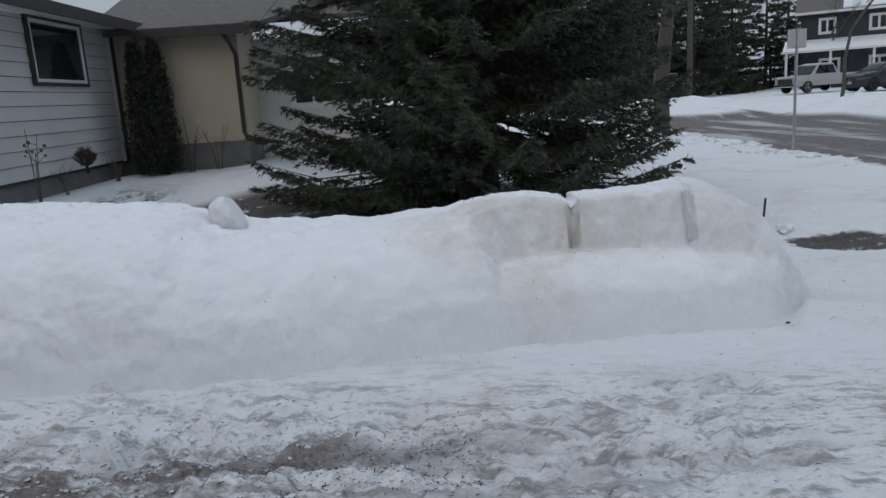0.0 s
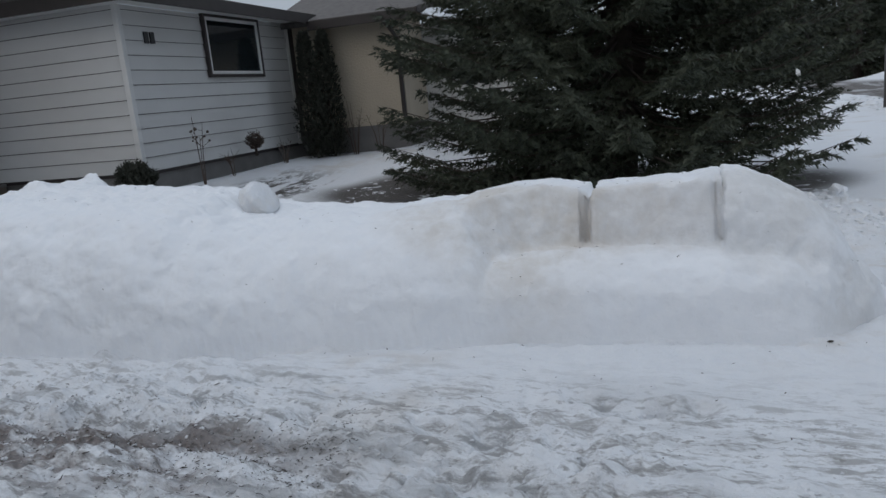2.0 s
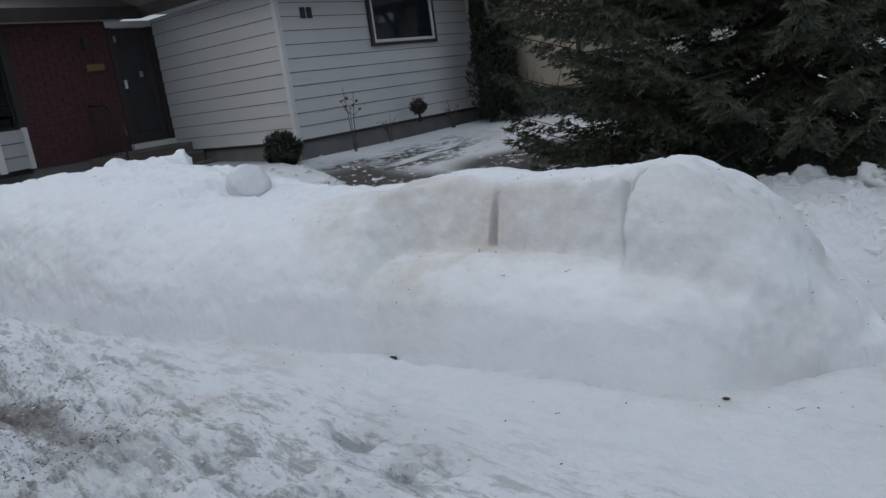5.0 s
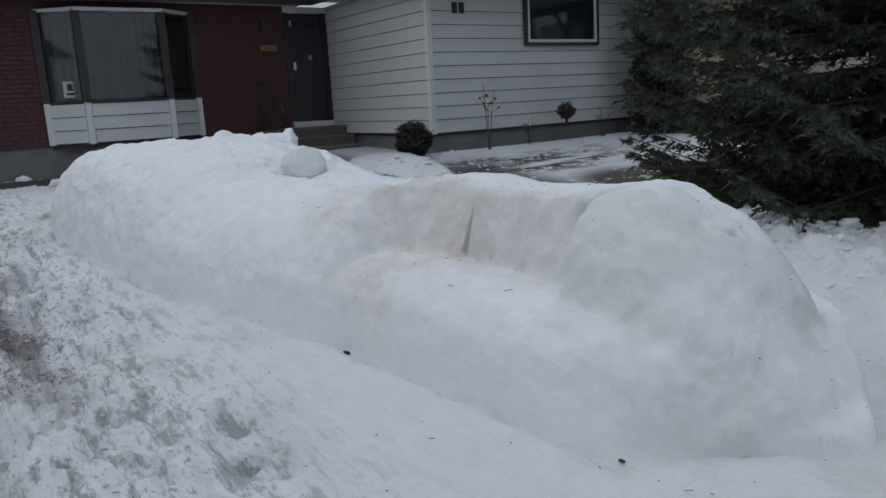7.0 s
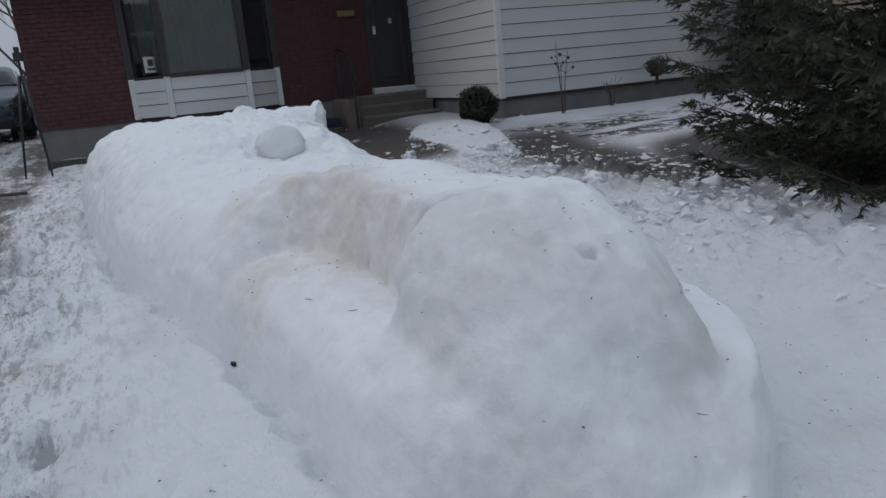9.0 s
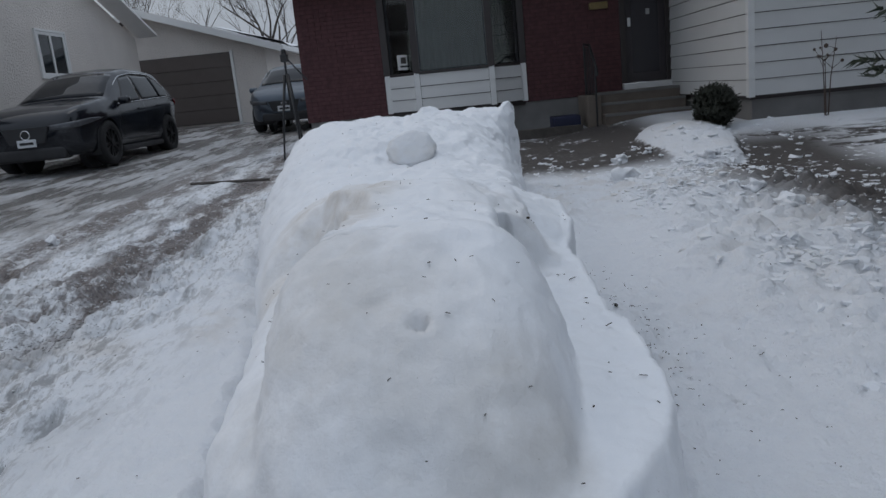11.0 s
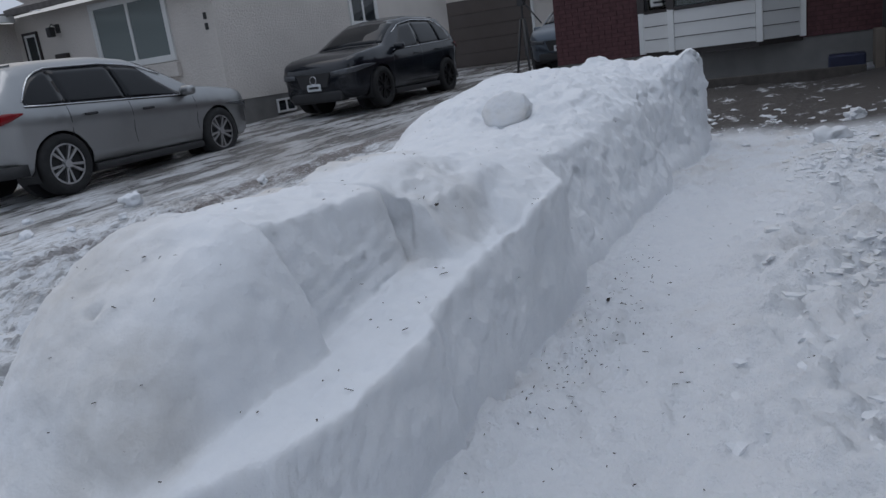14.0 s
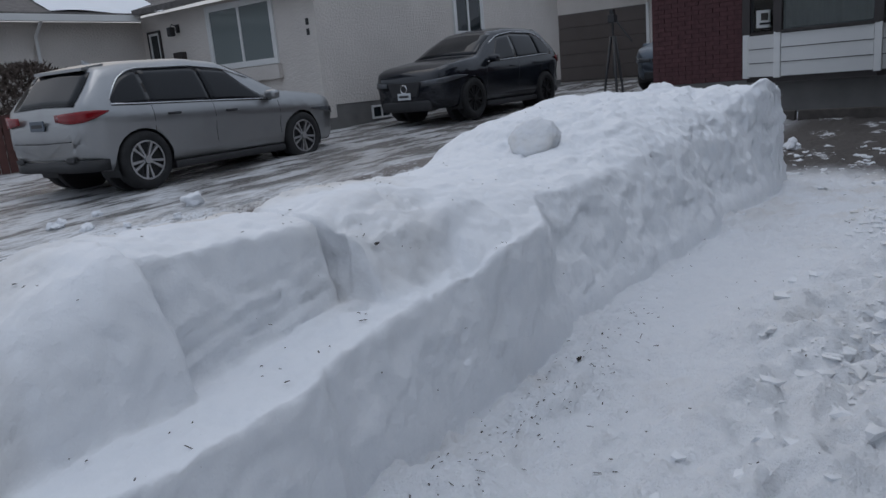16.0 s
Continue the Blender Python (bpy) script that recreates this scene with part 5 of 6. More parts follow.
                x, y = (path[i][0] * (1 - t) + path[i + 1][0] * t), (path[i][1] * (1 - t) + path[i + 1][1] * t)
                a, b = (z0[i] * (1 - t) + z0[i + 1] * t), (z1[i] * (1 - t) + z1[i + 1] * t)
                return (tail(x) * k, s * y * kw, (a + (b - a) * v) * kz)
            return fn
        patch("tail_light", lamp([(-1.98, 0.972), (-2.20, 0.942), (-2.37, 0.895), (-2.47, 0.815), (-2.515, 0.70), (-2.518, 0.42)], [1.045, 0.98, 0.94, 0.93, 0.93, 0.96], [1.06, 1.075, 1.075, 1.07, 1.065, 1.05]), 15, 3, M_RED, "red wrap-around tail light")
        patch("headlight", lamp([(1.62, 0.975), (1.95, 0.937), (2.2, 0.848), (2.33, 0.745), (2.395, 0.625), (2.405, 0.42)], [0.80, 0.75, 0.70, 0.685, 0.68, 0.68], [0.815, 0.825, 0.80, 0.785, 0.775, 0.76]), 15, 3, M_LENS, "clear headlight")

    def screen(x0, x1, w0, w1):
        def fn(u, v):
            x = x0 + (x1 - x0) * u
            q = (2 * v - 1) * (w0 + (w1 - w0) * u)
            s = section(x)
            ys, zs = [p[0] for p in s[12:]][::-1], [p[1] for p in s[12:]][::-1]
            y = abs(q) * s[12][0]
            return (tail(x) * k + (0.005 if x0 > 0 else -0.006), math.copysign(y, q), float(np.interp(y, ys, zs)) + 0.006)
        return fn
    patch("windscreen", screen(1.00, 0.24, 0.90, 0.92), 8, 10, M_CARGLASS)
    patch("rear_glass", screen(-(end_x + 0.06), -2.37, 0.90, 0.86), 6, 8, M_CARGLASS)
    xe = tail(-(end_x + 0.04)) * k
    part("rear_spoiler", prism([(xe + 0.20, -0.60 * kw, top(-end_x) - 0.01), (xe + 0.20, 0.60 * kw, top(-end_x) - 0.01), (xe - 0.055, 0.55 * kw, top(-end_x) - 0.045), (xe - 0.055, -0.55 * kw, top(-end_x) - 0.045)], (0, 0, 0.035)), body_mat, car)
    part("roof_antenna", prism([(xe + 0.30, -0.03, top(-1.7) + 0.01), (xe + 0.48, -0.03, top(-1.7) + 0.01), (xe + 0.30, -0.01, top(-1.7) + 0.08)], (0, 0.05, 0)), body_mat, car)
    part("rear_valance", patch_solid(tail(-2.50) * k, kw), M_PLASTIC, car, "black lower rear bumper", True)
    for s in (1, -1):
        part("exhaust_tip", box((tail(-2.53) * k, s * 0.50 * kw, 0.42), (tail(-2.48) * k, s * 0.68 * kw, 0.47), 0.012), M_PLASTIC, car)
    part("tailgate_line", tube([(tail(-2.508) * k, -0.66 * kw, 0.66), (tail(-2.51) * k, 0, 0.645), (tail(-2.508) * k, 0.66 * kw, 0.66)], 0.006, 4), M_PLASTIC, car)
    xf = 2.38 * k
    part("grille", prism([(xf, -0.40 * kw, 0.75 * kz), (xf, 0.40 * kw, 0.75 * kz), (xf, 0.30 * kw, 0.50 * kz), (xf, -0.30 * kw, 0.50 * kz)], (0.022, 0, 0)), M_PLASTIC, car, "dark grille")
    part("front_lip", box((xf - 0.25, -0.60 * kw, 0.22), (xf + 0.012, 0.60 * kw, 0.42), 0.05), M_PLASTIC, car, "", True)
    bm = bmesh.new()
    ring = [(xf + 0.030, 0.070 * math.sin(a), 0.64 * kz + 0.070 * math.cos(a)) for a in np.linspace(0, 2 * math.pi, 19)]
    part("badge", tube(ring, 0.010, 6, bm), M_CHROME, car, "chrome ring badge", True)
    part("front_plate", box((xf + 0.02, -0.15, 0.44), (xf + 0.040, 0.15, 0.56), 0.005), M_PLATE, car, "pale number plate")
    part("plate_bar", box((xf + 0.0405, -0.11, 0.48), (xf + 0.044, 0.11, 0.52)), M_BLACK, car)
    part("rear_plate", box((tail(-2.535) * k, -0.15, 0.80), (tail(-2.515) * k, 0.15, 0.92), 0.005), M_SLATE, car, "grey number plate")
    part("rear_plate_bar", box((tail(-2.540) * k, -0.11, 0.84), (tail(-2.536) * k, 0.11, 0.88)), M_BLACK, car)
    return car


def patch_solid(xr, kw):
    """Dark lower skirt wrapped round the tail."""
    path = [(xr + 0.30, 0.905), (xr + 0.20, 0.885), (xr + 0.09, 0.85), (xr + 0.025, 0.75), (xr - 0.006, 0.60)]
    path = path + [(x, -y) for x, y in path[::-1]]
    ring = [[(x, y * kw, z) for x, y in path] for z in (0.30, 0.43)]
    bm = bmesh.new()
    a, b = [[bm.verts.new(p) for p in q] for q in ring]
    for i in range(len(path) - 1):
        bm.faces.new((a[i], a[i + 1], b[i + 1], b[i]))
    bmesh.ops.recalc_face_normals(bm, faces=bm.faces[:])
    bmesh.ops.solidify(bm, geom=bm.faces[:], thickness=0.02)
    return bm


suv("silver_suv", "silver SUV with dark windows and alloy wheels on the drive", (-3.53, -1.90, 0.105), 183.9, M_SILVER, 0.97, 0.925, 0.93, 0.352, M_ALLOY)
suv("black_suv", "glossy black compact SUV parked beside the stucco wall", (-10.05, -1.40, 0.35), 0.0, M_NAVY, 0.955, 0.985, 0.95, 0.37, M_DARKALLOY, wagon=False)
suv("small_grey_car", "slate-grey compact hatchback parked behind the house corner", (-15.1, 1.42, 0.47), 3.0, M_SLATE, 0.86, 0.90, 0.88, 0.31, M_DARKALLOY, wagon=False)


# ---------------- planting and small things by the house ----------------
M_CEDAR = mat("cedar_green", (0.042, 0.046, 0.034), 0.8, var=0.5, scale=7)
M_TWIG = mat("dry_stalk", (0.10, 0.075, 0.062), 0.9, var=0.3, scale=20)
M_GREYWOOD = mat("grey_bark", (0.085, 0.075, 0.068), 0.95, var=0.3, scale=10, bump=0.6, bscale=40)


def gz(x, y):
    return float(ground_level(np.array([x]), np.array([y]))[0])


def leafy(name, label, at, size, count, seed, shape, leaf=0.045, material=M_CEDAR, category="shrub"):
    """A shrub of upright sprays filling a body given by shape(u) -> radius over height."""
    rg = np.random.RandomState(seed)
    sh = thing(name, label, category, at)
    h = size[2]
    part("stem", tube([(0, 0, -0.1), (0, 0, h * 0.8)], [0.03, 0.008], 6), M_BARK, sh)
    u = rg.rand(count) ** 0.9
    az = rg.uniform(0, 2 * math.pi, count)
    rr = np.sqrt(rg.rand(count)) * np.array([shape(q) for q in u]) * (1 + 0.18 * np.sin(3 * az + 9 * u))
    p = np.stack([np.cos(az) * rr * size[0], np.sin(az) * rr * size[1], u * h], 1)
    d = np.stack([np.cos(az) * 0.6, np.sin(az) * 0.6, np.full(count, 0.9)], 1) + rg.normal(0, 0.25, (count, 3))
    e = p + d * leaf * 1.6
    v, f = needle_mesh(np.concatenate([p, e], 1), seed, 7, leaf, leaf * 0.20)
    arrays("foliage", v, f, material, sh, smooth=False)
    return sh


for dx, dy, hh, sd in ((-4.98, 13.05, 2.25, 11), (-4.80, 13.42, 2.30, 12)):
    leafy("arborvitae", "slim dark green arborvitae against the house corner", (dx, dy, gz(dx, dy)), (0.34, 0.34, hh), 2600, sd, lambda q: (1 - q) ** 0.55 * min(1, 0.55 + 2 * q))
leafy("round_bush", "small round dark evergreen bush beside the steps", (-5.35, 8.45, gz(-5.35, 8.45) - 0.06), (0.225, 0.225, 0.45), 1300, 13, lambda q: math.sqrt(max(0, 1 - (2 * q - 1) ** 2)) * 0.9 + 0.08, 0.05)
leafy("dried_flower_head", "brown dried flower clump by the foundation", (-5.35, 11.5, gz(-5.35, 11.5) + 0.32), (0.12, 0.12, 0.22), 260, 14, lambda q: math.sqrt(max(0, 1 - (2 * q - 1) ** 2)), 0.04, M_TWIG, "plant")


def stalks(name, label, at, n, height, spread, seed, heads=False):
    rg = random.Random(seed)
    st = thing(name, label, "plant", at)
    for k in range(n):
        a, l = rg.uniform(0, 6.28), height * rg.uniform(0.55, 1.0)
        x, y = math.cos(a) * spread, math.sin(a) * spread
        pts = [(x * 0.15, y * 0.15, -0.05), (x * 0.4, y * 0.4, l * 0.5), (x * rg.uniform(0.7, 1.2), y * rg.uniform(0.7, 1.2), l)]
        bm = tube(pts, [0.009, 0.006, 0.003], 5)
        for j in range(3):
            q = rg.uniform(0.45, 0.95)
            b = Vector(pts[1]).lerp(Vector(pts[2]), (q - 0.45) * 1.8)
            e = b + Vector((rg.uniform(-0.13, 0.13), rg.uniform(-0.13, 0.13), rg.uniform(0.03, 0.14)))
            tube([b, e], [0.004, 0.002], 4, bm)
            if heads:
                bmesh.ops.create_icosphere(bm, subdivisions=1, radius=rg.uniform(0.014, 0.03), matrix=Matrix.Translation(e))
        part("stalk", bm, M_TWIG, st)
    return st


stalks("dead_rose_stalk", "bare brown stalk with withered heads", (-5.2, 9.72, gz(-5.2, 9.72)), 3, 1.05, 0.10, 21, True)
stalks("dead_shrub", "bare twiggy shrub in front of the cream wall", (-4.4, 13.5, gz(-4.4, 13.5)), 7, 1.1, 0.28, 22)
stalks("dead_shrub", "bare twiggy shrub in front of the cream wall", (-3.9, 13.55, gz(-3.9, 13.55)), 6, 0.8, 0.25, 23)
stalks("dead_grass_clump", "short dry stalks in the planting bed", (-5.25, 10.6, gz(-5.25, 10.6)), 6, 0.35, 0.12, 24)
stalks("dead_grass_clump", "short dry stalks in the planting bed", (-5.2, 12.2, gz(-5.2, 12.2)), 6, 0.45, 0.14, 25)

# marker stake in the bare patch
stake = thing("marker_stake", "thin dark metal stake standing in the snow", "stake", (2.93, 6.6, -0.2))
part("rod", tube([(0, 0, -0.1), (0.045, 0.01, 0.47)], 0.011, 8), M_BLACK, stake)

# folded tripod standing by the brick corner
tz = gz(-7.25, 2.9)
tripod = thing("tripod", "black photographic tripod standing on the drive", "tripod", (-7.25, 2.9, tz))
head = 1.70 - tz
for k in range(3):
    a = 2.1 * k + 0.6
    part("leg", tube([(0.03 * math.cos(a), 0.03 * math.sin(a), head - 0.22), (0.13 * math.cos(a), 0.13 * math.sin(a), head * 0.45), (0.21 * math.cos(a), 0.21 * math.sin(a), 0.0)], [0.022, 0.020, 0.012], 8), M_BLACK, tripod, "", True)
part("centre_column", tube([(0, 0, head - 0.75), (0, 0, head)], 0.016, 8), M_BLACK, tripod)
part("pan_head", box((-0.06, -0.05, head - 0.04), (0.06, 0.05, head + 0.07), 0.015), M_BLACK, tripod)
part("handle", tube([(0, 0.04, head), (0.05, 0.30, head - 0.32)], 0.010, 6), M_BLACK, tripod)
part("clamp", box((-0.04, -0.03, head + 0.07), (0.04, 0.03, head + 0.14), 0.01), M_BLACK, tripod)

# notice stuck in the bay window
notice = part("window_notice", box((-8.685, 4.60, 1.42), (-8.675, 4.82, 1.66)), M_TRIM, None)
notice.matrix_basis = Matrix.Translation((-8.70, 4.53, 0)) @ Matrix.Rotation(radians(34.4), 4, "Z") @ Matrix.Translation((8.68, -4.70, 0))
tagged(notice, "small white paper notice inside the bay window", "notice")
part("print_bar", box((-8.674, 4.64, 1.46), (-8.672, 4.78, 1.49)), M_BLACK, notice)
part("print_mark", box((-8.674, 4.66, 1.52), (-8.672, 4.76, 1.62)), M_GREYWOOD, notice)

# blue tub and edging timbers by the foundation
tub = part("plastic_tub", box((-8.55, 6.85, gz(-8.4, 7) - 0.02), (-8.15, 7.30, gz(-8.4, 7) + 0.26), 0.03), mat("dark_blue_plastic", (0.012, 0.016, 0.05), 0.5, var=0.2, scale=8))
tagged(tub, "dark blue plastic tub on the ground by the steps", "tub")
for y0, y1, x0 in ((2.9, 5.1, -8.1), (5.15, 7.3, -8.05)):
    tb = part("edging_timber", box((x0 - 0.07, y0, gz(x0, y0) - 0.05), (x0 + 0.07, y1, gz(x0, y0) + 0.12), 0.012), M_GREYWOOD)
    tagged(tb, "weathered grey timber edging the flower bed", "edging")
hose = part("shovel_handle", tube([(-5.67, 1.80, gz(-5.67, 1.80) + 0.03), (-5.60, 2.85, gz(-5.6, 2.85) + 0.04)], 0.018, 6), M_GREYWOOD)
tagged(hose, "dark wooden pole lying on the icy drive", "pole")

# hedge and fence at the neighbour's front
leafy("bare_hedge", "brown leafless hedge by the neighbour's porch", (-4.0, -7.6, gz(-4, -7.6)), (1.3, 0.6, 1.75), 2600, 31, lambda q: math.sqrt(max(0.05, 1 - max(0, 2 * q - 1) ** 2)), 0.07, M_TWIG, "hedge")
fence = thing("red_fence", "low weathered red-brown board fence", "fence", (-1.9, -5.9, 0))
for k in range(16):
    part("board", box((-2.0 + 0.15 * k, -0.02, 0.05), (-1.87 + 0.15 * k, 0.02, 1.15), 0.006), mat("red_brown_stain", (0.095, 0.040, 0.034), 0.8, var=0.25, scale=9) if k == 0 else bpy.data.materials["red_brown_stain"], fence)
part("rail", box((-2.0, -0.06, 0.85), (0.4, -0.02, 0.95), 0.006), bpy.data.materials["red_brown_stain"], fence)

# ---------------- beyond the lawn: street, signs, trees, far house ----------------
FZ = gz(12, 24)
sign = thing("street_sign", "plain grey back of a small sign on a steel post", "sign", (7.25, 14.9, gz(7.25, 14.9)), -22)
part("post", tube([(0, 0, -0.2), (0, 0, 2.42)], 0.028, 8), M_METAL, sign)
part("plate", box((-0.17, -0.012, 2.04), (0.17, 0.012, 2.40), 0.01), M_METAL, sign, "back of a square sign plate")


def bare_tree(name, at, height, seed, trunk=0.14, levels=5, label="leafless grey deciduous tree", lean=0.0):
    rg = random.Random(seed)
    t = thing(name, label, "tree", at)
    main, twigs = bmesh.new(), bmesh.new()

    def grow(p, d, length, r, lvl):
        n = 3
        pts, rad = [p], [r]
        for i in range(n):
            d = (d + Vector((rg.uniform(-0.16, 0.16), rg.uniform(-0.16, 0.16), rg.uniform(-0.04, 0.12)))).normalized()
            pts.append(pts[-1] + d * length / n)
            rad.append(r * (1 - 0.45 * (i + 1) / n))
        tube(pts, rad, 7 if lvl < 2 else (4 if lvl < 4 else 3), main if lvl < 2 else twigs, False)
        if lvl >= levels:
            return
        for k in range(rg.choice((2, 3, 3)) + (1 if lvl > 1 else 0)):
            a = rg.uniform(0, 6.28)
            side = Vector((math.cos(a), math.sin(a), 0))
            nd = (d * rg.uniform(0.5, 1.0) + side * rg.uniform(0.45, 0.9) + Vector((0, 0, 0.25))).normalized()
            q = rg.choice((1, 2, 3, 3)) if lvl else rg.choice((2, 3, 3))
            grow(pts[q], nd, length * rg.uniform(0.55, 0.78), rad[q] * rg.uniform(0.5, 0.72), lvl + 1)
    grow(Vector((0, 0, -0.3)), Vector((lean, 0, 1)).normalized(), height * 0.36, trunk, 0)
    part("trunk", main, M_GREYWOOD, t, "", True)
    part("twig_work", twigs, M_GREYWOOD, t)
    return t


street_tree = bare_tree("street_tree", (6.95, 22.6, gz(6.95, 22.6)), 15, 41, 0.27, 5, "thick dark-trunked leafless street tree")
garden_tree = bare_tree("garden_tree", (16.3, 29.8, gz(16.3, 29.8)), 9, 42, 0.09, 5, "small leafless tree in the far front yard")
wood_a = bare_tree("bare_tree", (13, 56, 0), 13, 43, 0.17, 6, "leafless grey tree in the far woods")
wood_b = bare_tree("bare_tree", (22, 66, 0), 14, 44, 0.18, 6, "leafless grey tree in the far woods")
tagged(wood_a, group="far trees")
tagged(wood_b, group="far trees")
yard_tree = bare_tree("yard_tree", (-33.6, -3.0, 0.6), 9.5, 45, 0.20, 6, "spreading leafless tree behind the garage")
tagged(yard_tree, group="trees behind the garage")
copy_thing(yard_tree, pose(-32.5, -8.4, 0.4, 0, 0, 130))
copy_thing(yard_tree, pose(-37.0, 0.2, 0.4, 0, 0, 250))
rg = random.Random(77)
for k in range(30):
    src = (wood_a, wood_b)[k % 2]
    copy_thing(src, pose(2 + 1.7 * k + rg.uniform(-2, 2), 56 + rg.uniform(-6, 24) - 0.2 * k, 0, 0, 0, rg.uniform(0, 360)))
for x, y in ((-46, 6), (-43, -4.5), (-48, -11), (-50, 2), (-44, 1.5), (-47, -16), (-45, 10), (-52, -7)):
    copy_thing(wood_a if x < -45 else wood_b, pose(x, y, 0.4, 0, 0, rg.uniform(0, 360)))
far_spruce = spruce("far_spruce", (17.5, 62, -0.2), 13, 3.4, 0.3, 26, 9, 51, 9, 0.22, 0.05, "dark green spruce in the far woods", 0.24)
tagged(far_spruce, group="far spruces")
for x, y, s in ((9.5, 58, 20), (13.5, 66, 70), (21, 60, 130), (24.5, 64, 200), (6.5, 70, 260), (28, 70, 310), (17, 74, 30), (3.5, 60, 90), (11.5, 76, 140), (-3, 64, 10), (0.5, 72, 240), (33, 74, 75), (15.5, 58, 45), (19.5, 68, 15), (23, 74, 95), (26, 76, 205), (9, 66, 300), (6, 56, 170), (14, 80, 60), (20, 82, 250), (31, 80, 120), (37, 78, 20), (12.3, 52, 220), (42, 82, 10), (38, 72, 190)):
    copy_thing(far_spruce, pose(x, y, -0.3, 0, 0, s))
pole = part("utility_pole", tube([(13.0, 37.7, -0.3), (13.05, 37.7, 9)], 0.13, 10), M_GREYWOOD)
tagged(pole, "grey wooden utility pole behind the snowbank", "pole")
box_post = part("marker_post", box((6.1, 33.0, -0.2), (6.25, 33.15, 1.0), 0.02), M_TRIM)
tagged(box_post, "short pale post by the street", "post")

# two-storey house across the street
M_SLATEWALL = mat("dark_slate_siding", (0.035, 0.037, 0.045), 0.7, var=0.2, scale=3)
far_house = thing("two_storey_house", "dark two-storey house with white windows and snowy porch roof", "house", (31.0, 63.0, 0.0), -30)
part("wall", box((0, 0, -0.5), (11, 7, 6.0)), M_SLATEWALL, far_house, "dark slate siding")
part("roof", prism([(-0.5, -0.6, 6.0), (-0.5, 7.6, 6.0), (-0.5, 3.5, 8.6)], (12, 0, 0)), M_SHINGLE, far_house)
part("roof_snow", prism([(3.0, -0.62, 6.12), (3.0, 2.8, 8.3), (8.5, 2.8, 8.3), (10.5, -0.62, 6.12)], (0, 0, 0.12)), M_CLEAN, far_house)
part("eaves", box((-0.5, -0.68, 5.86), (11.5, -0.55, 6.06), 0.02), M_TRIM, far_house)
part("porch_roof", prism([(-1.2, -2.2, 3.0), (-1.2, 0, 3.0), (-1.2, 0, 3.9)], (9.5, 0, 0)), M_CLEAN, far_house, "snow-covered porch roof")
part("porch_eave", box((-1.3, -2.3, 2.85), (8.4, -2.15, 3.03), 0.02), M_TRIM, far_house)
for x in (-1.0, 2.2, 5.2, 8.1):
    part("porch_post", box((x, -2.15, -0.3), (x + 0.18, -1.97, 2.86), 0.01), M_TRIM, far_house)
for x0, x1, z0, z1 in ((1.3, 2.5, 4.3, 5.5), (4.9, 6.2, 4.3, 5.5), (1.4, 2.9, 0.9, 2.3), (5.0, 6.4, 0.9, 2.3)):
    window(far_house, "x", 0.0, x0, x1, z0, z1, out=-1, frame_w=0.16, mullions=((x0 + x1) / 2,), rim=M_TRIM)

# pickup and a dark car in front of it
pk = thing("pickup_truck", "pale grey pickup truck parked across the street", "truck", (26.0, 50.5, 0.0), 200)
M_PALE = paint("pale_grey_paint", (0.42, 0.42, 0.42), 0.3, 0.4)
part("body", loft([[(x, y * w, z + dz) for y, z in ((-0.9, 0.45), (-0.98, 0.8), (-0.92, h), (0.92, h), (0.98, 0.8), (0.9, 0.45))] for x, w, h, dz in ((-2.7, 0.96, 1.15, 0), (-0.6, 1, 1.15, 0), (0.6, 1, 1.15, 0), (1.2, 1, 1.15, 0), (2.5, 0.98, 1.08, 0), (2.75, 0.9, 1.0, 0.02))]), M_PALE, pk)
part("cab", loft([[(x0, y, z), (x1, y, z), (x1, -y, z), (x0, -y, z)] for x0, x1, y, z in ((-0.9, 1.45, 0.90, 1.13), (-0.75, 0.95, 0.80, 1.55), (-0.62, 0.62, 0.72, 1.83), (-0.4, 0.4, 0.6, 1.88))]), M_PALE, pk)
for s in (1, -1):
    part("side_window", prism([(-0.70, s * 0.87, 1.20), (1.10, s * 0.87, 1.20), (0.66, s * 0.74, 1.74), (-0.56, s * 0.74, 1.74)], (0, s * 0.03, 0)), M_CARGLASS, pk)
    for x in (-1.7, 1.75):
        wheel(pk, x, s * 0.86, 0.39, 0.24, M_ALLOY, 6)
part("windscreen", prism([(1.40, -0.78, 1.20), (1.40, 0.78, 1.20), (0.80, 0.66, 1.72), (0.80, -0.66, 1.72)], (0.05, 0, 0.02)), M_CARGLASS, pk)
part("grille", box((2.70, -0.6, 0.62), (2.80, 0.6, 0.95), 0.03), M_PLASTIC, pk)
part("bumper", box((2.68, -0.9, 0.42), (2.88, 0.9, 0.60), 0.04), M_CHROME, pk)
dark_car = copy_thing(bpy.data.objects["black_suv"], pose(27.6, 46.0, 0.0, 0, 0, 195))
tagged(dark_car, "dark car half hidden behind the snowbank")


# ---------------- clods, chunks and litter ----------------
def clod_mesh(seed, sub=2, rough=0.35):
    bm = bmesh.new()
    bmesh.ops.create_icosphere(bm, subdivisions=sub, radius=1.0)
    off = Vector((seed * 3.1, seed * 1.7, seed * 0.9))
    for v in bm.verts:
        k = 1 + rough * noise.noise(v.co * 1.3 + off) + 0.5 * rough * noise.noise(v.co * 3.1 + off) + 0.2 * rough * noise.noise(v.co * 8 + off)
        v.co = Vector((v.co.x * k, v.co.y * k * 0.85, v.co.z * k * 0.7))
    return bm


def surface(x, y):
    g = gz(x, y)
    if -4.1 < x < 2.9 and 3.4 < y < 6.1:
        h = float(sculpture_height(np.array([[x]]), np.array([[y]]))[0, 0])
        return max(g, h)
    return g


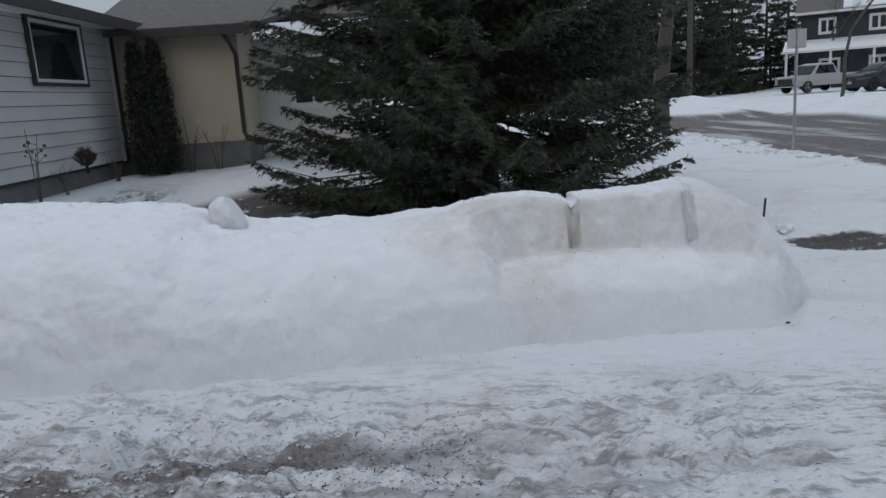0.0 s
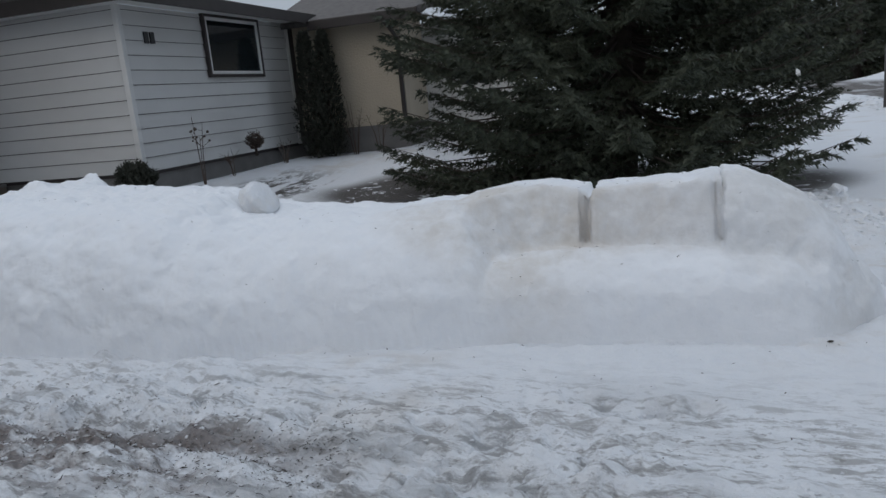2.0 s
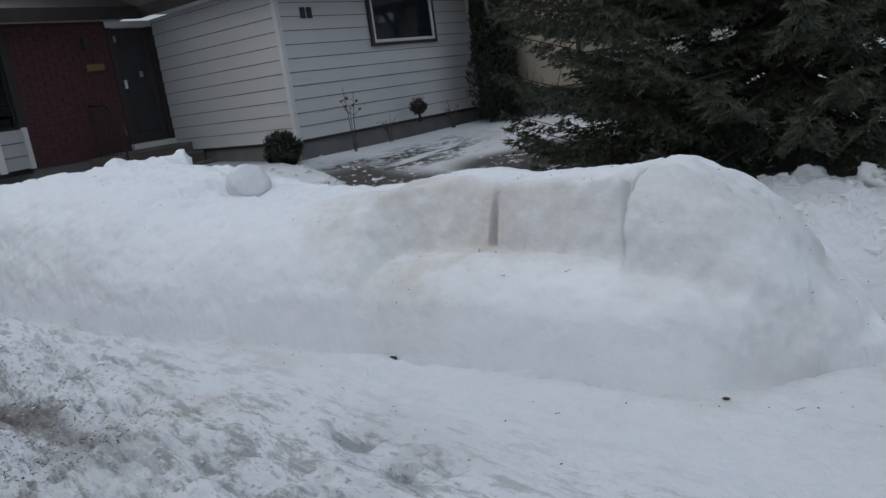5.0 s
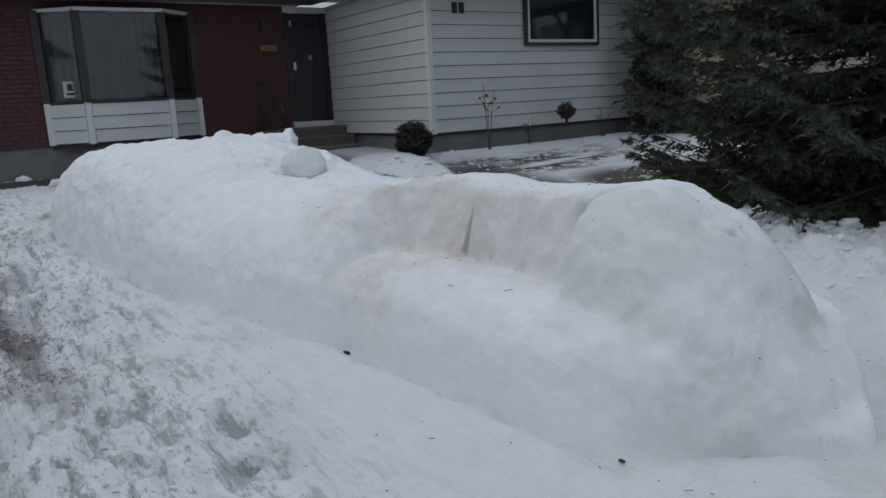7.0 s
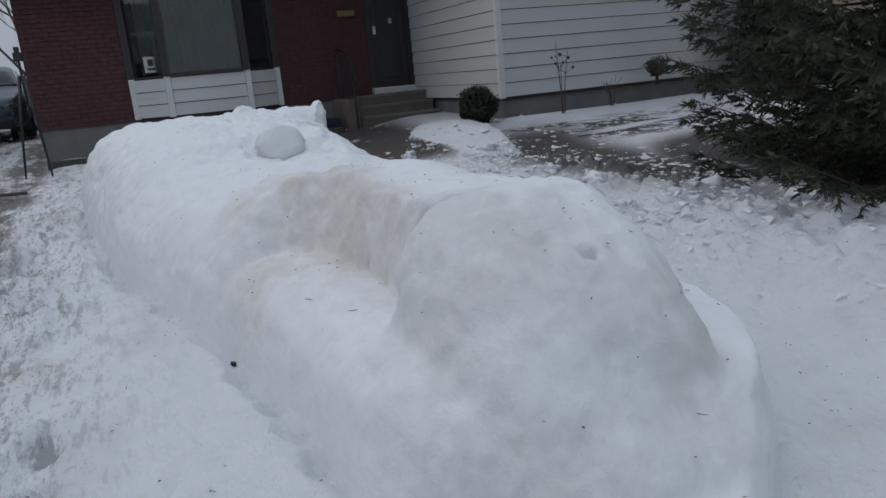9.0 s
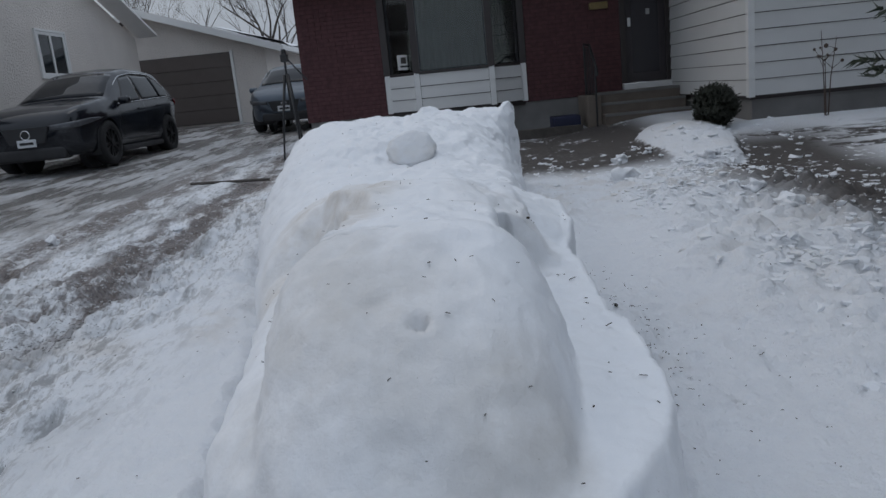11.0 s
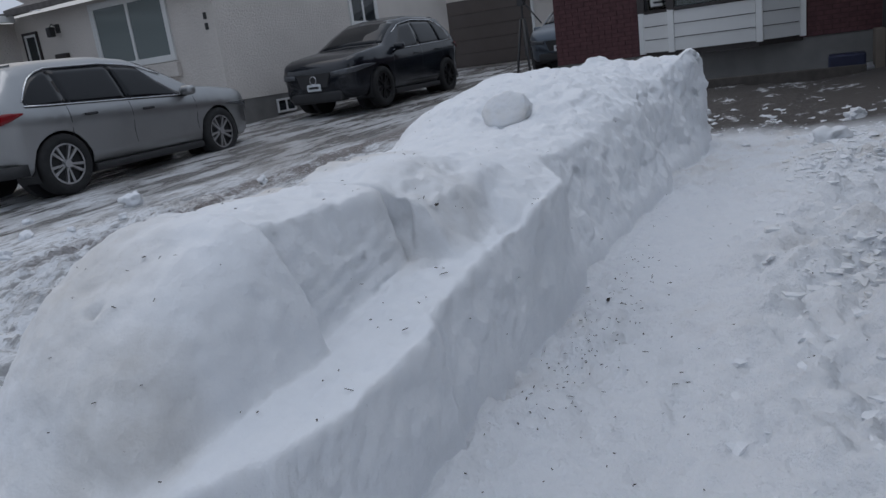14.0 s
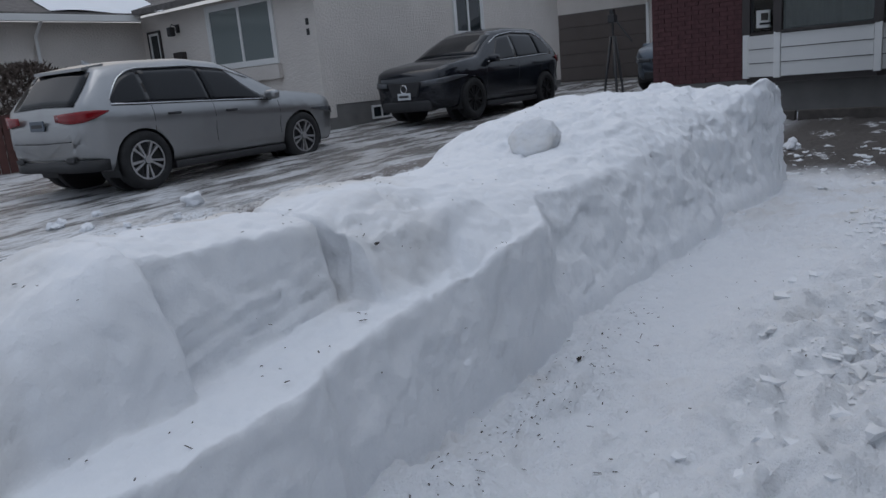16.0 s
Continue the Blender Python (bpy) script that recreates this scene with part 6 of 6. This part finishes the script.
# the round disc of snow lying tilted on the bonnet
bm = bmesh.new()
bmesh.ops.create_icosphere(bm, subdivisions=5, radius=1.0)
for v in bm.verts:
    c = v.co.copy()
    r = math.hypot(c.x, c.y)
    e = (abs(r) ** 5 + abs(c.z) ** 5) ** 0.2
    c = c / e
    k = 1 + 0.10 * noise.noise(c * 1.8) + 0.06 * noise.noise(c * 5) + 0.05 * noise.noise(c * 11) + 0.03 * noise.noise(c * 23)
    v.co = Vector((c.x * 0.138 * k, c.y * 0.168 * k, c.z * 0.065 * k))
disc = part("snow_disc", bm, M_DISC, None, "", True)
disc.matrix_basis = Matrix.Translation((-1.41, 4.94, 0.665)) @ Matrix.Rotation(radians(58), 4, "Y") @ Matrix.Rotation(0.15, 4, "Z")
tagged(disc, "round disc of packed snow leaning on the sculpture's bonnet", "snow disc")

rg = random.Random(9)
protos = []
for k in range(4):
    me = bpy.data.meshes.new("clod")
    bm = clod_mesh(k + 1, 3, 0.75)
    for fc in bm.faces:
        fc.smooth = k % 2 == 0
    bm.to_mesh(me)
    bm.free()
    me.materials.append(M_SNOW)
    protos.append(me)
spots = [(-1.72, 0.63, 0.12), (-0.52, 0.12, 0.075), (-0.58, 0.57, 0.06), (-1.03, -0.06, 0.05), (-0.06, 1.04, 0.07), (0.34, 1.50, 0.05), (0.47, 1.31, 0.08), (-0.8, 0.9, 0.04), (-1.2, 1.1, 0.045), (-2.6, 1.6, 0.06), (-3.6, 6.9, 0.12), (-4.6, 7.1, 0.09),
         (2.0, 8.5, 0.13), (2.6, 8.2, 0.10), (1.5, 8.7, 0.12), (3.0, 8.7, 0.09), (0.9, 8.4, 0.09), (0.2, 8.2, 0.10), (-0.6, 8.1, 0.08), (-1.4, 7.6, 0.10), (3.3, 7.9, 0.10), (3.6, 7.5, 0.08),
         (1.1, 1.75, 0.045), (1.6, 1.9, 0.04), (0.9, 2.0, 0.05), (-2.9, 2.6, 0.05), (-4.9, 3.6, 0.07), (-3.3, 7.4, 0.07), (-2.3, 7.7, 0.08), (-5.6, 5.6, 0.09), (-8.2, 3.7, 0.12), (-8.0, 4.1, 0.10), (-4.0, 7.9, 0.08)]
for k, (x, y, r) in enumerate(spots):
    ob = new("snow_clod", protos[k % 4])
    ob.matrix_basis = Matrix.Translation((x, y, gz(x, y) + 0.35 * r)) @ Euler((rg.uniform(-0.4, 0.4), rg.uniform(-0.4, 0.4), rg.uniform(0, 6))).to_matrix().to_4x4() @ Matrix.Diagonal((r, r, r, 1))
    tagged(ob, "rough clod of refrozen snow lying on the ground", "snow clod", "snow clods")


def scatter(name, count, seed, place, size, material, label, flat=0.9, sub=2):
    """Many small lumps as one mesh; place(rng) gives a spot or None."""
    rgn = np.random.RandomState(seed)
    bm = clod_mesh(seed, sub, 0.9)
    bv = np.array([v.co[:] for v in bm.verts])
    bf = np.array([[v.index for v in fc.verts] for fc in bm.faces])
    bm.free()
    P = place(rgn, count)
    n = len(P)
    S = size[0] + (size[1] - size[0]) * rgn.rand(n) ** 2.6
    A = rgn.uniform(0, 6.28, n)
    c, s = np.cos(A), np.sin(A)
    st = rgn.uniform(0.7, 1.4, (n, 3)) * S[:, None]
    L = bv[None] * st[:, None]
    V = np.stack([L[..., 0] * c[:, None] - L[..., 1] * s[:, None], L[..., 0] * s[:, None] + L[..., 1] * c[:, None], L[..., 2] * flat], -1)
    V += P[:, None] - np.array([0, 0, 1.0]) * (0.22 * S)[:, None, None]
    F = (bf[None] + (np.arange(n) * len(bv))[:, None, None]).reshape(-1, 3)
    return tagged(arrays(name, V.reshape(-1, 3), F, material, smooth=sub > 1), label, "snow rubble", kind="stuff")


def in_zone(test, x0, x1, y0, y1):
    def f(rgn, count):
        x, y = rgn.uniform(x0, x1, count * 4), rgn.uniform(y0, y1, count * 4)
        ok = rgn.rand(count * 4) < test(x, y)
        x, y = x[ok][:count], y[ok][:count]
        return np.stack([x, y, ground_level(x, y)], 1)
    return f


def patchy(x, y, s):
    return sm(-0.15, 0.45, fbm(x * 0.9, y * 1.2, s, 3))


clear = lambda x, y: 1 - ((x > -4.1) & (x < 2.8) & (y > 3.4) & (y < 6.0))
scatter("slush_crumbs", 9000, 3, in_zone(lambda x, y: clear(x, y) * (0.25 + patchy(x, y, 81)) * sm(4.2, 3.0, y) * sm(0.9, 1.8, y) * sm(4.0, 2.0, x), -5, 4, 0.8, 4.2), (0.002, 0.011), M_SLUSH, "loose crumbs of frozen slush on the drive", 0.8, 1)
scatter("thrown_snow", 6500, 4, in_zone(lambda x, y: (0.10 + patchy(x, y, 82)) * sm(6.4, 7.2, y) * sm(9.4, 8.6, y) * sm(3.6, 2.9, x), -4.2, 3.6, 6.3, 9.4), (0.005, 0.048), M_SNOW, "shovelled snow rubble along the lawn", 0.8, 1)
scatter("bed_snow", 420, 5, in_zone(lambda x, y: (0.15 + patchy(x, y, 83)) * sm(-6.6, -4.6, x), -8.0, -2.6, 5.6, 11.0), (0.010, 0.060), M_CLEAN, "melting lumps of snow on bare soil", 0.6)
scatter("kerb_snow", 900, 6, in_zone(lambda x, y: patchy(x, y, 84), 6.5, 7.6, 11, 30), (0.04, 0.22), M_SNOW, "dirty ploughed lumps along the street", 0.6)

# bark, twigs and needles fallen on the snow
M_LITTER = mat("dark_bark_litter", (0.035, 0.028, 0.022), 0.9, var=0.4, scale=30)
rgn = np.random.RandomState(15)
v, f = [], []
for k in range(2200):
    x, y = rgn.uniform(-3.8, 3.4), rgn.uniform(2.2, 8.2)
    if rgn.rand() < 0.22:
        x, y = rgn.uniform(0.2, 2.6), rgn.uniform(4.3, 6.6)
    if rgn.rand() < 0.22:
        x, y = rgn.normal(0.5, 0.6), 5.92 + abs(rgn.normal(0, 0.16))
    if k > 740:
        x, y = 0.1 - abs(rgn.normal(0, 1.5)), rgn.normal(2.74, 0.22)
    z = surface(x, y)
    l, w = rgn.uniform(0.0022, 0.0070) * (2.4 if rgn.rand() < 0.12 else 1), rgn.uniform(0.0011, 0.0028)
    a, tip = rgn.uniform(0, 6.28), rgn.uniform(-0.4, 0.4)
    d = np.array([math.cos(a), math.sin(a), tip]) * l
    s = np.array([-math.sin(a), math.cos(a), 0]) * w
    p = np.array([x, y, z + 0.004 + abs(tip) * l])
    i = len(v)
    for q in (p - d - s, p - d + s, p + d + s, p + d - s, p - d * 0.7 + [0, 0, w], p + d * 0.7 + [0, 0, w]):
        v.append(q)
    f += [(i, i + 1, i + 2, i + 3), (i, i + 3, i + 5, i + 4), (i + 1, i + 4, i + 5, i + 2), (i, i + 4, i + 1), (i + 3, i + 2, i + 5)]
tagged(arrays("bark_litter", np.array(v), f, M_LITTER, smooth=False), "scattered bark and twig bits on the snow", "litter", kind="stuff")
for x, y, r in ((0.553, 4.205, 0.026), (2.155, 4.43, 0.018), (0.80, 5.52, 0.015), (0.15, 6.0, 0.02)):
    ob = part("bark_chunk", clod_mesh(int(x * 10) + 7, 1, 0.5), M_LITTER)
    ob.matrix_basis = Matrix.Translation((x, y, surface(x, y) + 0.3 * r)) @ Matrix.Diagonal((r, r * 0.6, r * 0.6, 1))
    tagged(ob, "dark chunk of bark lying against the snow", "bark")
